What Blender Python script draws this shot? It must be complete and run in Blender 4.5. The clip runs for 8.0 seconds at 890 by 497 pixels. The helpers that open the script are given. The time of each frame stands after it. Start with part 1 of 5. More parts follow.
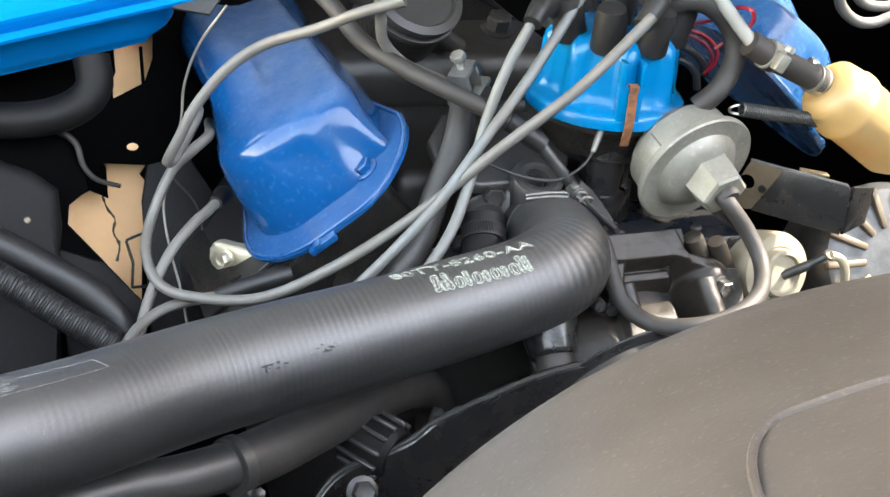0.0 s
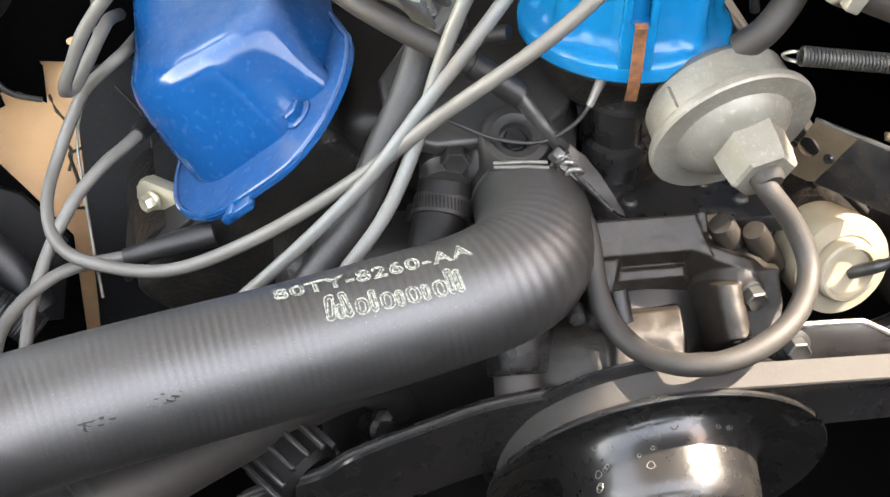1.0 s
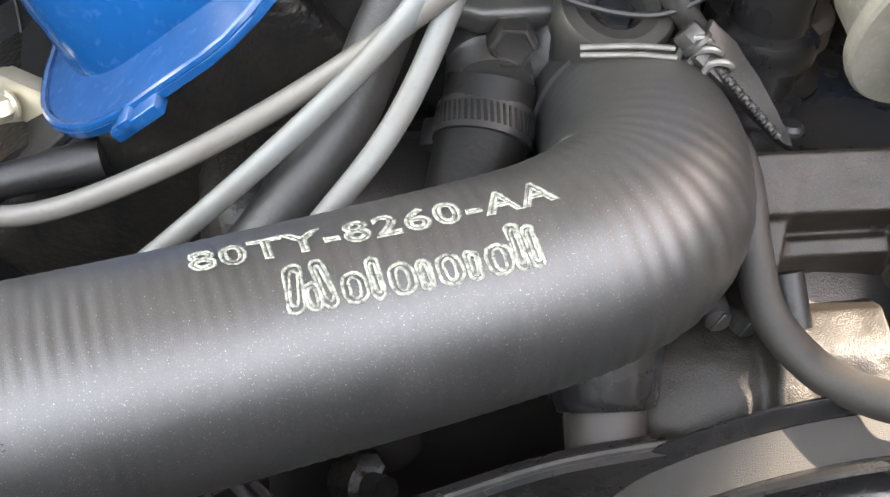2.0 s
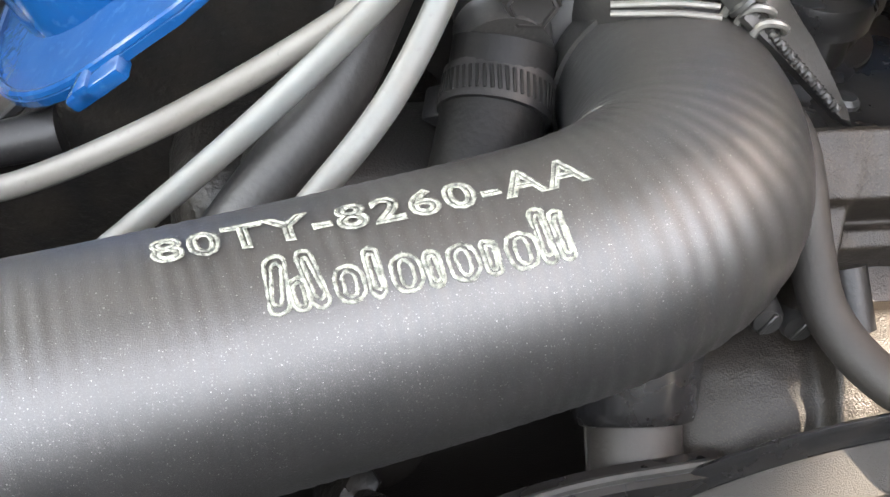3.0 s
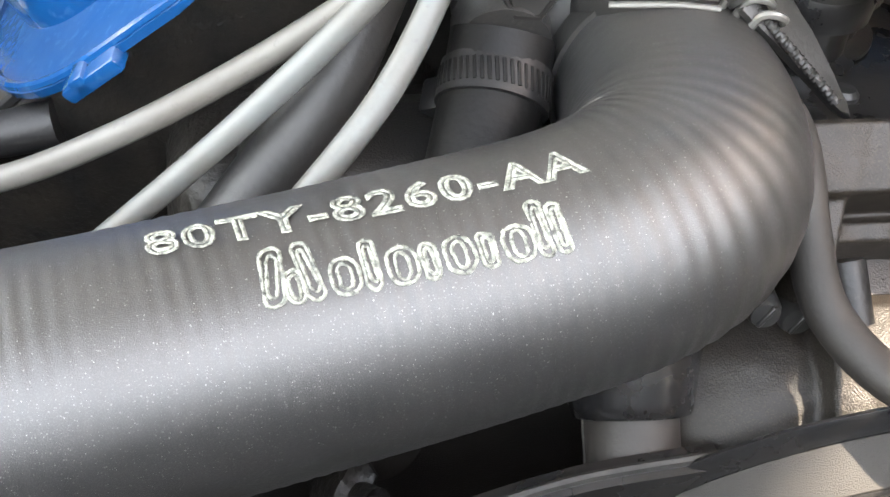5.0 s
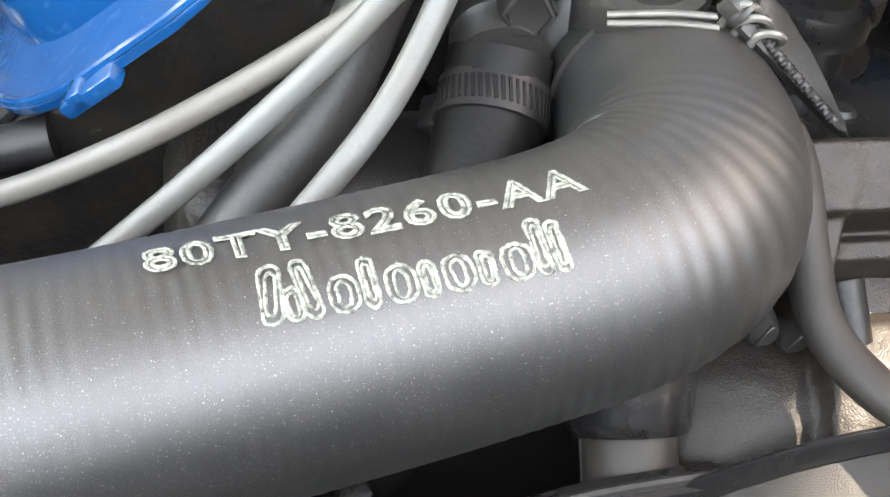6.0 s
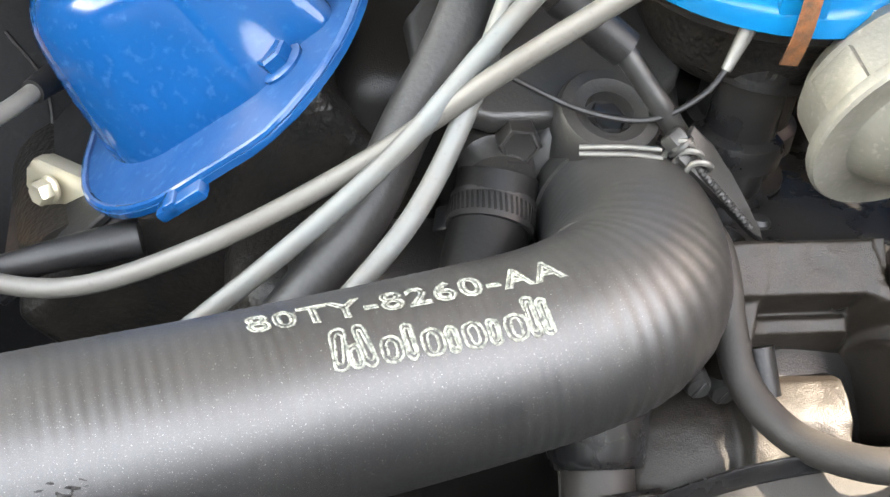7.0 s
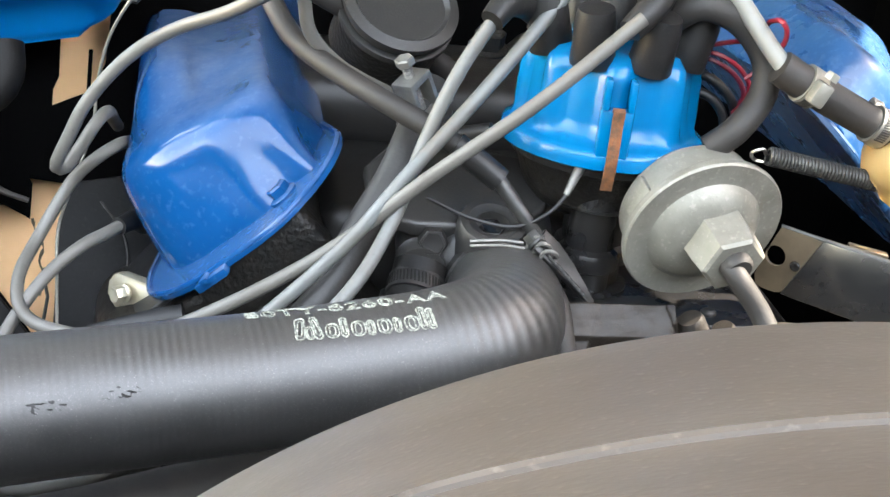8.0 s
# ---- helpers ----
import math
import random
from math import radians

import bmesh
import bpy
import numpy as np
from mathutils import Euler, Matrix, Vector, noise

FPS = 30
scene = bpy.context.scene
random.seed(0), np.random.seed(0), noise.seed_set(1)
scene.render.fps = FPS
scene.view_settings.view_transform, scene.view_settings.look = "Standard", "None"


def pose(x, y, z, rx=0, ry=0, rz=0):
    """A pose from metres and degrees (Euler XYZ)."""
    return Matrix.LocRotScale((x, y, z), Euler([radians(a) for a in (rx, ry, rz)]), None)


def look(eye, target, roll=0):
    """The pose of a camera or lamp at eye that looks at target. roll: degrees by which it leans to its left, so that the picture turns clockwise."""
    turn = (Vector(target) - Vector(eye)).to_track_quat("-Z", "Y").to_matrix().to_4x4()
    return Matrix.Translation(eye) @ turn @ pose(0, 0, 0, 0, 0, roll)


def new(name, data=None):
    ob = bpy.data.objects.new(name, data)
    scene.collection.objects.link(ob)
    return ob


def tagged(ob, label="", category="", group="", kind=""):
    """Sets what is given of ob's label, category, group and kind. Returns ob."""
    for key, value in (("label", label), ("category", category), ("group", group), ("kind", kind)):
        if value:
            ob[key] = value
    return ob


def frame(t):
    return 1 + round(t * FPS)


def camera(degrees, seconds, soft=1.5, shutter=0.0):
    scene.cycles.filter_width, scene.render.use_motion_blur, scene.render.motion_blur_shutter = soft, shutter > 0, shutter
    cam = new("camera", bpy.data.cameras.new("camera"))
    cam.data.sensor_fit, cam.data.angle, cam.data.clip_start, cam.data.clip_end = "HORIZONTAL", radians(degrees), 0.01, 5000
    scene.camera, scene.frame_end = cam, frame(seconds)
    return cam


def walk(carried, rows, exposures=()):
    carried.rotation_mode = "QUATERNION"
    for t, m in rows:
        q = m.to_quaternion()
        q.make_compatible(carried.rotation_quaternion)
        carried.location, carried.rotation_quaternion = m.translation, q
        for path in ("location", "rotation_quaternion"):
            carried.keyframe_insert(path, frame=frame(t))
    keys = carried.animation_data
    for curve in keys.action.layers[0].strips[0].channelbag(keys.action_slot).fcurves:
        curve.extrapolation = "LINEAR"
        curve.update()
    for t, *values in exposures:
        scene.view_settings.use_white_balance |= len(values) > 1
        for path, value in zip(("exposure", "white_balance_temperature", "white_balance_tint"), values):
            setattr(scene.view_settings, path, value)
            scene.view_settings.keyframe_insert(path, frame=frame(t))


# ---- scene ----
cam = camera(38.42, 8.0)
PATH = [
    (0, -0.2155, -0.6056, 1.1858, 63.18, -5.29, -19.26),
    (0.3, -0.1066, -0.5347, 1.2448, 56.32, -3.61, -14.57),
    (0.5, -0.0546, -0.4807, 1.2492, 53.20, -2.59, -11.93),
    (1, 0.0000, -0.4200, 1.2200, 49.98, -1.53, -8.71),
    (1.4, 0.0029, -0.3981, 1.1962, 49.39, -1.89, -7.60),
    (1.5, -0.0030, -0.3407, 1.1410, 49.77, -2.95, -8.58),
    (2, 0.0063, -0.2249, 1.0441, 48.86, -4.49, -9.32),
    (2.2, 0.0064, -0.2048, 1.0274, 48.57, -5.22, -9.68),
    (3.5, 0.0106, -0.1861, 1.0107, 48.07, -5.25, -9.56),
    (4, 0.0105, -0.1866, 1.0113, 47.75, -5.32, -9.46),
    (5.5, 0.0099, -0.1861, 1.0107, 48.06, -5.28, -9.63),
    (6, 0.0093, -0.1855, 1.0108, 48.60, -5.61, -9.68),
    (6.5, 0.0077, -0.1938, 1.0131, 50.49, -5.93, -9.80),
    (7, -0.0238, -0.2608, 1.0652, 53.53, -6.82, -10.66),
    (7.5, -0.0264, -0.3695, 1.0844, 60.17, -6.74, -9.68),
    (8, -0.0137, -0.5076, 1.0821, 68.23, -6.47, -8.23),
]
walk(cam, [(t, pose(*p)) for t, *p in PATH], [(0, 4.85, 6500, 8), (1, 4.94, 7000, 12), (2, 5.10, 7000, 12), (3.5, 5.24, 7050, 11), (6.5, 5.28, 6950, 10), (7, 5.24, 7050, 10), (7.5, 5.15, 7200, 10), (8, 4.98, 6550, 8)])

# ---------------------------------------------------------------- light
# sky light comes in over the nose of the car; the open bonnet shades the engine and
# leaves the sun only on the corner beyond its edge
SUN_DIR = Vector((0.63, -0.04, 0.77)).normalized()
world = bpy.data.worlds.new("world")
scene.world = world
world.use_nodes = True
wn, wl = world.node_tree.nodes, world.node_tree.links
sky = wn.new("ShaderNodeTexSky")
sky.sky_type = "NISHITA"
sky.sun_disc = False
sky.dust_density, sky.ozone_density = 0.25, 0.6
sky.sun_elevation = math.asin(SUN_DIR.z)
sky.sun_rotation = math.atan2(SUN_DIR.x, SUN_DIR.y)
haze = wn.new("ShaderNodeMix")
haze.data_type, haze.blend_type = "RGBA", "MULTIPLY"
haze.inputs["Factor"].default_value = 1.0
haze.inputs["B"].default_value = (1.44, 1.0, 0.67, 1)   # a hazy, whitish sky
wl.new(sky.outputs[0], haze.inputs["A"])
wl.new(haze.outputs["Result"], wn["Background"].inputs[0])
wn["Background"].inputs[1].default_value = 0.15
sun_data = bpy.data.lights.new("sun", "SUN")
sun_data.energy, sun_data.angle, sun_data.color = 1.2, radians(0.6), (1.0, 0.90, 0.77)
sun = new("sun", sun_data)
sun.matrix_world = look(SUN_DIR * 5, (0, 0, 0))


# ---------------------------------------------------------------- materials
def material(name, color, rough=0.5, metal=0.0, second=None, amount=0.35, scale=60.0, fine=400.0, bump=0.15, dust=None, dust_amount=0.0,
             coat=0.0, coat_rough=0.12, spec=0.5, clear=False, specks=(0.58, 0.72)):
    """A surface with stains at one scale and grain at a finer one; scale and fine count per metre."""
    m = bpy.data.materials.new(name)
    m.use_nodes = True
    n, l = m.node_tree.nodes, m.node_tree.links
    b = n["Principled BSDF"]
    b.inputs["Metallic"].default_value = metal
    b.inputs["Specular IOR Level"].default_value = spec
    b.inputs["Coat Weight"].default_value = coat
    b.inputs["Coat Roughness"].default_value = coat_rough
    pos = n.new("ShaderNodeTexCoord")
    big, small = n.new("ShaderNodeTexNoise"), n.new("ShaderNodeTexNoise")
    big.inputs["Scale"].default_value, big.inputs["Detail"].default_value, big.inputs["Roughness"].default_value = scale, 5.0, 0.6
    small.inputs["Scale"].default_value, small.inputs["Detail"].default_value = fine, 4.0
    for t in (big, small):
        l.new(pos.outputs["Object"], t.inputs["Vector"])
    ramp = n.new("ShaderNodeValToRGB")
    ramp.color_ramp.elements[0].position, ramp.color_ramp.elements[1].position = 0.35, 0.68
    l.new(big.outputs[0], ramp.inputs[0])
    mix = n.new("ShaderNodeMix")
    mix.data_type = "RGBA"
    second = second or tuple(c * 0.6 for c in color)
    mix.inputs["A"].default_value, mix.inputs["B"].default_value = (*color, 1), (*second, 1)
    gain = n.new("ShaderNodeMath")
    gain.operation = "MULTIPLY"
    gain.inputs[1].default_value = amount
    l.new(ramp.outputs[0], gain.inputs[0])
    l.new(gain.outputs[0], mix.inputs["Factor"])
    out = mix.outputs["Result"]
    if dust:
        mix2 = n.new("ShaderNodeMix")
        mix2.data_type = "RGBA"
        r2 = n.new("ShaderNodeValToRGB")
        r2.color_ramp.elements[0].position, r2.color_ramp.elements[1].position = specks
        l.new(small.outputs[0], r2.inputs[0])
        g2 = n.new("ShaderNodeMath")
        g2.operation = "MULTIPLY"
        g2.inputs[1].default_value = dust_amount
        l.new(r2.outputs[0], g2.inputs[0])
        l.new(g2.outputs[0], mix2.inputs["Factor"])
        l.new(out, mix2.inputs["A"])
        mix2.inputs["B"].default_value = (*dust, 1)
        out = mix2.outputs["Result"]
    l.new(out, b.inputs["Base Color"])
    rr = n.new("ShaderNodeMapRange")
    rr.inputs["To Min"].default_value, rr.inputs["To Max"].default_value = max(0.03, rough - 0.1), min(1.0, rough + 0.14)
    l.new(big.outputs[0], rr.inputs[0])
    l.new(rr.outputs[0], b.inputs["Roughness"])
    bp = n.new("ShaderNodeBump")
    bp.inputs["Strength"].default_value, bp.inputs["Distance"].default_value = bump, 0.001
    l.new(small.outputs[0], bp.inputs["Height"])
    l.new(bp.outputs[0], b.inputs["Normal"])
    if clear:
        b.inputs["Transmission Weight"].default_value = 0.55
        b.inputs["Subsurface Weight"].default_value = 0.0
    return m


M = {}


def hose_rubber():
    """Matt hose rubber: fine pebble grain, dust and painted-in bonnet light on top, scattered pale specks."""
    m = material("hose_rubber", (0.0088, 0.0091, 0.0094), 0.40, second=(0.0165, 0.0158, 0.0150), amount=0.55, scale=26, fine=3400, bump=0.20, dust=(0.085, 0.084, 0.082), dust_amount=0.24, coat=0.12, coat_rough=0.38, spec=1.0, specks=(0.52, 0.60))
    n, l = m.node_tree.nodes, m.node_tree.links
    b = n["Principled BSDF"]
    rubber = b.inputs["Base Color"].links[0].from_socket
    # upward faces turn paler and browner: dust, plus bounce light put into the colour
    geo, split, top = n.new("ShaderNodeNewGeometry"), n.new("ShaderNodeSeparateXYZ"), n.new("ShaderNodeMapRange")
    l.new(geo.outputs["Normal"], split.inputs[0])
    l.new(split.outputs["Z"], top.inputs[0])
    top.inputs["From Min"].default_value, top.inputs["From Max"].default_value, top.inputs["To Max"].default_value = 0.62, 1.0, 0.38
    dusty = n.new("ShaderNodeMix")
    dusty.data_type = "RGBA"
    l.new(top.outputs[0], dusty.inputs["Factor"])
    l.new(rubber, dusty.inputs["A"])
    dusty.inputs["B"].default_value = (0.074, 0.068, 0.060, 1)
    pos = n.new("ShaderNodeTexCoord")
    colour = dusty.outputs["Result"]
    # each cell has a speck of its own size, most of them none
    for scale, most, share, grey in ((2000.0, 0.46, 0.50, 0.085), (1400.0, 0.32, 0.36, 0.16), (760.0, 0.17, 0.28, 0.25)):
        cells, size, near, mix = n.new("ShaderNodeTexVoronoi"), n.new("ShaderNodeMath"), n.new("ShaderNodeMath"), n.new("ShaderNodeMix")
        cells.inputs["Scale"].default_value = scale
        l.new(pos.outputs["Object"], cells.inputs["Vector"])
        size.operation, near.operation, mix.data_type = "MULTIPLY_ADD", "LESS_THAN", "RGBA"
        size.inputs[1].default_value, size.inputs[2].default_value = most / share, -most * (1 / share - 1)
        l.new(cells.outputs["Color"], size.inputs[0])
        l.new(cells.outputs["Distance"], near.inputs[0])
        l.new(size.outputs[0], near.inputs[1])
        l.new(near.outputs[0], mix.inputs["Factor"])
        l.new(colour, mix.inputs["A"])
        mix.inputs["B"].default_value = (grey, grey * 0.98, grey * 0.94, 1)
        colour = mix.outputs["Result"]
    # rubbed patches, a few millimetres across
    rub, band, worn = n.new("ShaderNodeTexNoise"), n.new("ShaderNodeMapRange"), n.new("ShaderNodeMix")
    rub.inputs["Scale"].default_value, rub.inputs["Detail"].default_value, rub.inputs["Roughness"].default_value = 260.0, 8.0, 0.7
    l.new(pos.outputs["Object"], rub.inputs["Vector"])
    band.inputs["From Min"].default_value, band.inputs["From Max"].default_value, band.inputs["To Max"].default_value = 0.52, 0.66, 0.55
    l.new(rub.outputs[0], band.inputs[0])
    worn.data_type = "RGBA"
    l.new(band.outputs[0], worn.inputs["Factor"])
    l.new(colour, worn.inputs["A"])
    worn.inputs["B"].default_value = (0.022, 0.021, 0.0195, 1)
    l.new(worn.outputs["Result"], b.inputs["Base Color"])
    return m


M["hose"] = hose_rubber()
M["print"] = material("print_ink", (0.36, 0.375, 0.315), 0.6, second=(0.05, 0.05, 0.047), amount=1.0, scale=640, fine=1800, bump=0.4)
M["faded_print"] = material("faded_print", (0.13, 0.13, 0.125), 0.6, second=(0.03, 0.03, 0.03), amount=1.0, scale=420, fine=1800, bump=0.4)
M["rubber"] = material("black_rubber", (0.008, 0.008, 0.0085), 0.45, second=(0.020, 0.018, 0.017), amount=0.5, scale=60, fine=700, bump=0.15, dust=(0.06, 0.055, 0.048), dust_amount=0.2, spec=0.4)
M["brown_rubber"] = material("aged_rubber", (0.0225, 0.0192, 0.0165), 0.62, second=(0.0140, 0.0128, 0.0115), amount=0.7, scale=50, fine=600, bump=0.15, spec=0.50)
M["wire"] = material("grey_wire", (0.112, 0.107, 0.096), 0.46, second=(0.084, 0.076, 0.065), amount=0.7, scale=45, fine=500, bump=0.08, dust=(0.05, 0.045, 0.04), dust_amount=0.35, specks=(0.62, 0.72))
M["pale_wire"] = material("pale_wire", (0.112, 0.120, 0.118), 0.42, second=(0.094, 0.084, 0.070), amount=0.8, scale=38, fine=500, bump=0.08, dust=(0.05, 0.045, 0.04), dust_amount=0.3, specks=(0.62, 0.72))
M["blue"] = material("blue_paint", (0.0040, 0.054, 0.172), 0.11, second=(0.0025, 0.036, 0.128), amount=0.6, scale=24, fine=260, bump=0.035, dust=(0.07, 0.16, 0.31), dust_amount=0.26, coat=0.0, spec=0.38, specks=(0.56, 0.80))
def settled(m, dust, low, high, most):
    """Adds a thin veil of dust on the faces that look up, broken by a coarse noise."""
    n, l = m.node_tree.nodes, m.node_tree.links
    b = n["Principled BSDF"]
    paint = b.inputs["Base Color"].links[0].from_socket
    geo, split, top, pos, clouds, thin, veil = (n.new(k) for k in ("ShaderNodeNewGeometry", "ShaderNodeSeparateXYZ", "ShaderNodeMapRange", "ShaderNodeTexCoord", "ShaderNodeTexNoise", "ShaderNodeMath", "ShaderNodeMix"))
    l.new(geo.outputs["Normal"], split.inputs[0])
    l.new(split.outputs["Z"], top.inputs[0])
    top.inputs["From Min"].default_value, top.inputs["From Max"].default_value, top.inputs["To Max"].default_value = low, high, most
    clouds.inputs["Scale"].default_value, clouds.inputs["Detail"].default_value, clouds.inputs["Roughness"].default_value = 55.0, 8.0, 0.68
    l.new(pos.outputs["Object"], clouds.inputs["Vector"])
    thin.operation = "MULTIPLY"
    l.new(top.outputs[0], thin.inputs[0])
    l.new(clouds.outputs[0], thin.inputs[1])
    veil.data_type = "RGBA"
    l.new(thin.outputs[0], veil.inputs["Factor"])
    l.new(paint, veil.inputs["A"])
    veil.inputs["B"].default_value = (*dust, 1)
    l.new(veil.outputs["Result"], b.inputs["Base Color"])


settled(M["blue"], (0.20, 0.24, 0.30), 0.62, 0.98, 0.62)
M["dusty_blue"] = material("dusty_blue_paint", (0.009, 0.052, 0.150), 0.26, second=(0.024, 0.066, 0.150), amount=0.7, scale=24, fine=260, bump=0.04, dust=(0.12, 0.19, 0.30), dust_amount=0.35, spec=0.4, specks=(0.50, 0.75))
M["cap_blue"] = material("cap_plastic", (0.0, 0.128, 0.31), 0.20, second=(0.0, 0.104, 0.26), amount=0.5, scale=40, fine=500, bump=0.04, spec=0.35)
M["tank_blue"] = material("tank_plastic", (0.001, 0.175, 0.50), 0.3, second=(0.001, 0.145, 0.44), amount=0.4, scale=15, fine=300, bump=0.03, spec=0.15)
M["cast"] = material("painted_casting", (0.0110, 0.0108, 0.0106), 0.36, second=(0.018, 0.0155, 0.013), amount=0.6, scale=60, fine=1500, bump=0.30, dust=(0.06, 0.05, 0.038), dust_amount=0.2, spec=0.45)
M["weathered"] = material("weathered_casting", (0.0150, 0.0118, 0.0090), 0.42, second=(0.0100, 0.0088, 0.0076), amount=0.6, scale=120, fine=2000, bump=0.34, dust=(0.085, 0.066, 0.046), dust_amount=0.26, spec=0.42, specks=(0.54, 0.66))
M["satin"] = material("satin_black_paint", (0.0195, 0.0192, 0.0189), 0.40, second=(0.034, 0.031, 0.027), amount=0.55, scale=45, fine=700, bump=0.14, dust=(0.10, 0.09, 0.075), dust_amount=0.18, spec=0.5)
M["black_metal"] = material("black_metal", (0.010, 0.010, 0.0105), 0.26, second=(0.024, 0.021, 0.018), amount=0.5, scale=40, fine=300, bump=0.1, coat=0.25)
M["greasy"] = material("greasy_black", (0.0095, 0.0092, 0.0090), 0.36, second=(0.022, 0.018, 0.014), amount=0.7, scale=90, fine=350, bump=0.9, spec=0.3)
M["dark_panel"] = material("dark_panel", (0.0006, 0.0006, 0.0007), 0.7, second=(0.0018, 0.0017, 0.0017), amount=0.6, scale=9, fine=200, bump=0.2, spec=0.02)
M["zinc"] = material("zinc_plate", (0.225, 0.218, 0.188), 0.45, metal=0.35, second=(0.145, 0.132, 0.104), amount=0.7, scale=60, fine=420, bump=0.2, dust=(0.42, 0.40, 0.35), dust_amount=0.3)
M["steel"] = material("bright_steel", (0.52, 0.51, 0.48), 0.3, metal=0.9, second=(0.30, 0.27, 0.22), amount=0.6, scale=90, fine=500, bump=0.1)
M["worn_steel"] = material("worn_black_steel", (0.058, 0.057, 0.054), 0.38, metal=0.5, second=(0.018, 0.018, 0.018), amount=0.7, scale=90, fine=400, bump=0.15)
M["plated"] = material("yellow_plate", (0.12, 0.092, 0.060), 0.42, metal=0.4, second=(0.07, 0.055, 0.036), amount=0.7, scale=70, fine=400, bump=0.15)
M["brass"] = material("pale_brass", (0.52, 0.46, 0.32), 0.35, metal=0.7, second=(0.62, 0.60, 0.52), amount=0.6, scale=60, fine=400, bump=0.15)
M["rust"] = material("rusty_spring_steel", (0.22, 0.085, 0.030), 0.6, metal=0.2, second=(0.07, 0.042, 0.026), amount=0.9, scale=220, fine=700, bump=0.4)
M["belt"] = material("belt_rubber", (0.028, 0.0255, 0.023), 0.66, second=(0.042, 0.038, 0.032), amount=0.5, scale=60, fine=3000, bump=0.45)
M["shroud"] = material("shroud_plastic", (0.080, 0.069, 0.058), 0.42, second=(0.050, 0.041, 0.034), amount=0.9, scale=7, fine=420, bump=0.12, dust=(0.19, 0.168, 0.142), dust_amount=0.30, specks=(0.60, 0.72))
M["panel_grey"] = material("scuffed_panel", (0.0052, 0.0052, 0.0055), 0.60, second=(0.011, 0.0104, 0.010), amount=0.6, scale=25, fine=300, bump=0.25, dust=(0.04, 0.037, 0.034), dust_amount=0.15, spec=0.15)
M["bonnet"] = material("bonnet_underside", (0.330, 0.295, 0.250), 0.6, second=(0.240, 0.212, 0.180), amount=0.6, scale=6, fine=120, bump=0.2, spec=0.3)
# for the two added walls that hide the low sky
M["skyblock"] = material("skyblock_grey", (0.060, 0.063, 0.067), 0.9, second=(0.042, 0.044, 0.047), amount=0.6, scale=2, fine=30, bump=0.2)
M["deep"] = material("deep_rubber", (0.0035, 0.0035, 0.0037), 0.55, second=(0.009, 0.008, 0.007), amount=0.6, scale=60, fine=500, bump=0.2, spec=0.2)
M["grey_rubber"] = material("faded_rubber", (0.030, 0.029, 0.028), 0.5, second=(0.016, 0.015, 0.014), amount=0.7, scale=30, fine=500, bump=0.2)
M["dull_zinc"] = material("dull_zinc", (0.20, 0.195, 0.18), 0.4, metal=0.5, second=(0.10, 0.095, 0.085), amount=0.7, scale=90, fine=420, bump=0.18)
# tan raised well up, standing in for bright light that doesn't reach the panel
M["tan"] = material("lit_tan_paint", (0.93, 0.60, 0.32), 0.7, second=(0.80, 0.46, 0.21), amount=0.6, scale=12, fine=150, bump=0.2)
M["ground"] = material("ground_concrete", (0.21, 0.205, 0.197), 0.9, second=(0.15, 0.146, 0.138), amount=0.6, scale=2.5, fine=60, bump=0.3)
M["filter"] = material("filter_plastic", (0.56, 0.43, 0.20), 0.35, second=(0.52, 0.27, 0.055), amount=0.7, scale=14, fine=200, bump=0.05, clear=True)
M["white"] = material("white_plastic", (0.27, 0.24, 0.18), 0.45, second=(0.20, 0.15, 0.085), amount=0.6, scale=50, fine=300, bump=0.05)
M["red"] = material("red_wire", (0.22, 0.006, 0.018), 0.35, amount=0.3, scale=80)
M["red_dark"] = material("maroon_wire", (0.12, 0.008, 0.02), 0.4, amount=0.4, scale=80)
M["grey_pipe"] = material("grey_pipe", (0.20, 0.20, 0.18), 0.45, second=(0.14, 0.13, 0.11), amount=0.5, scale=80, bump=0.1)


# ---------------------------------------------------------------- mesh helpers
def sharpen(bm, angle=38):
    bm.normal_update()
    for f in bm.faces:
        f.smooth = True
    for e in bm.edges:
        e.smooth = len(e.link_faces) != 2 or e.calc_face_angle(0) < radians(angle)


def part(name, bm, mat, parent=None, label="", angle=38):
    """Links a bmesh as one mesh object, under a thing or a part if one is given."""
    bmesh.ops.remove_doubles(bm, verts=bm.verts, dist=1e-6)
    bmesh.ops.recalc_face_normals(bm, faces=bm.faces)
    sharpen(bm, angle)
    me = bpy.data.meshes.new(name)
    bm.to_mesh(me)
    bm.free()
    me.materials.append(M[mat])
    ob = new(name, me)
    if parent is not None:
        ob.parent = parent
        top = parent.parent or parent
        ob.matrix_parent_inverse = Matrix.Translation(-top.location) if parent.parent is None else Matrix.Identity(4)
    return tagged(ob, label)


def thing(name, at, label, category, group="", kind=""):
    e = new(name)
    e.location = at
    e.empty_display_size = 0.02
    return tagged(e, label, category, group, kind)


def axis_frame(at, z, x=(1, 0, 0)):
    """A frame at a point whose z axis points along z, with x near the given way."""
    z = Vector(z).normalized()
    x = Vector(x)
    x = (x - z * x.dot(z))
    x = x.normalized() if x.length > 1e-5 else z.orthogonal().normalized()
    y = z.cross(x)
    return Matrix(((x.x, y.x, z.x, at[0]), (x.y, y.y, z.y, at[1]), (x.z, y.z, z.z, at[2]), (0, 0, 0, 1)))


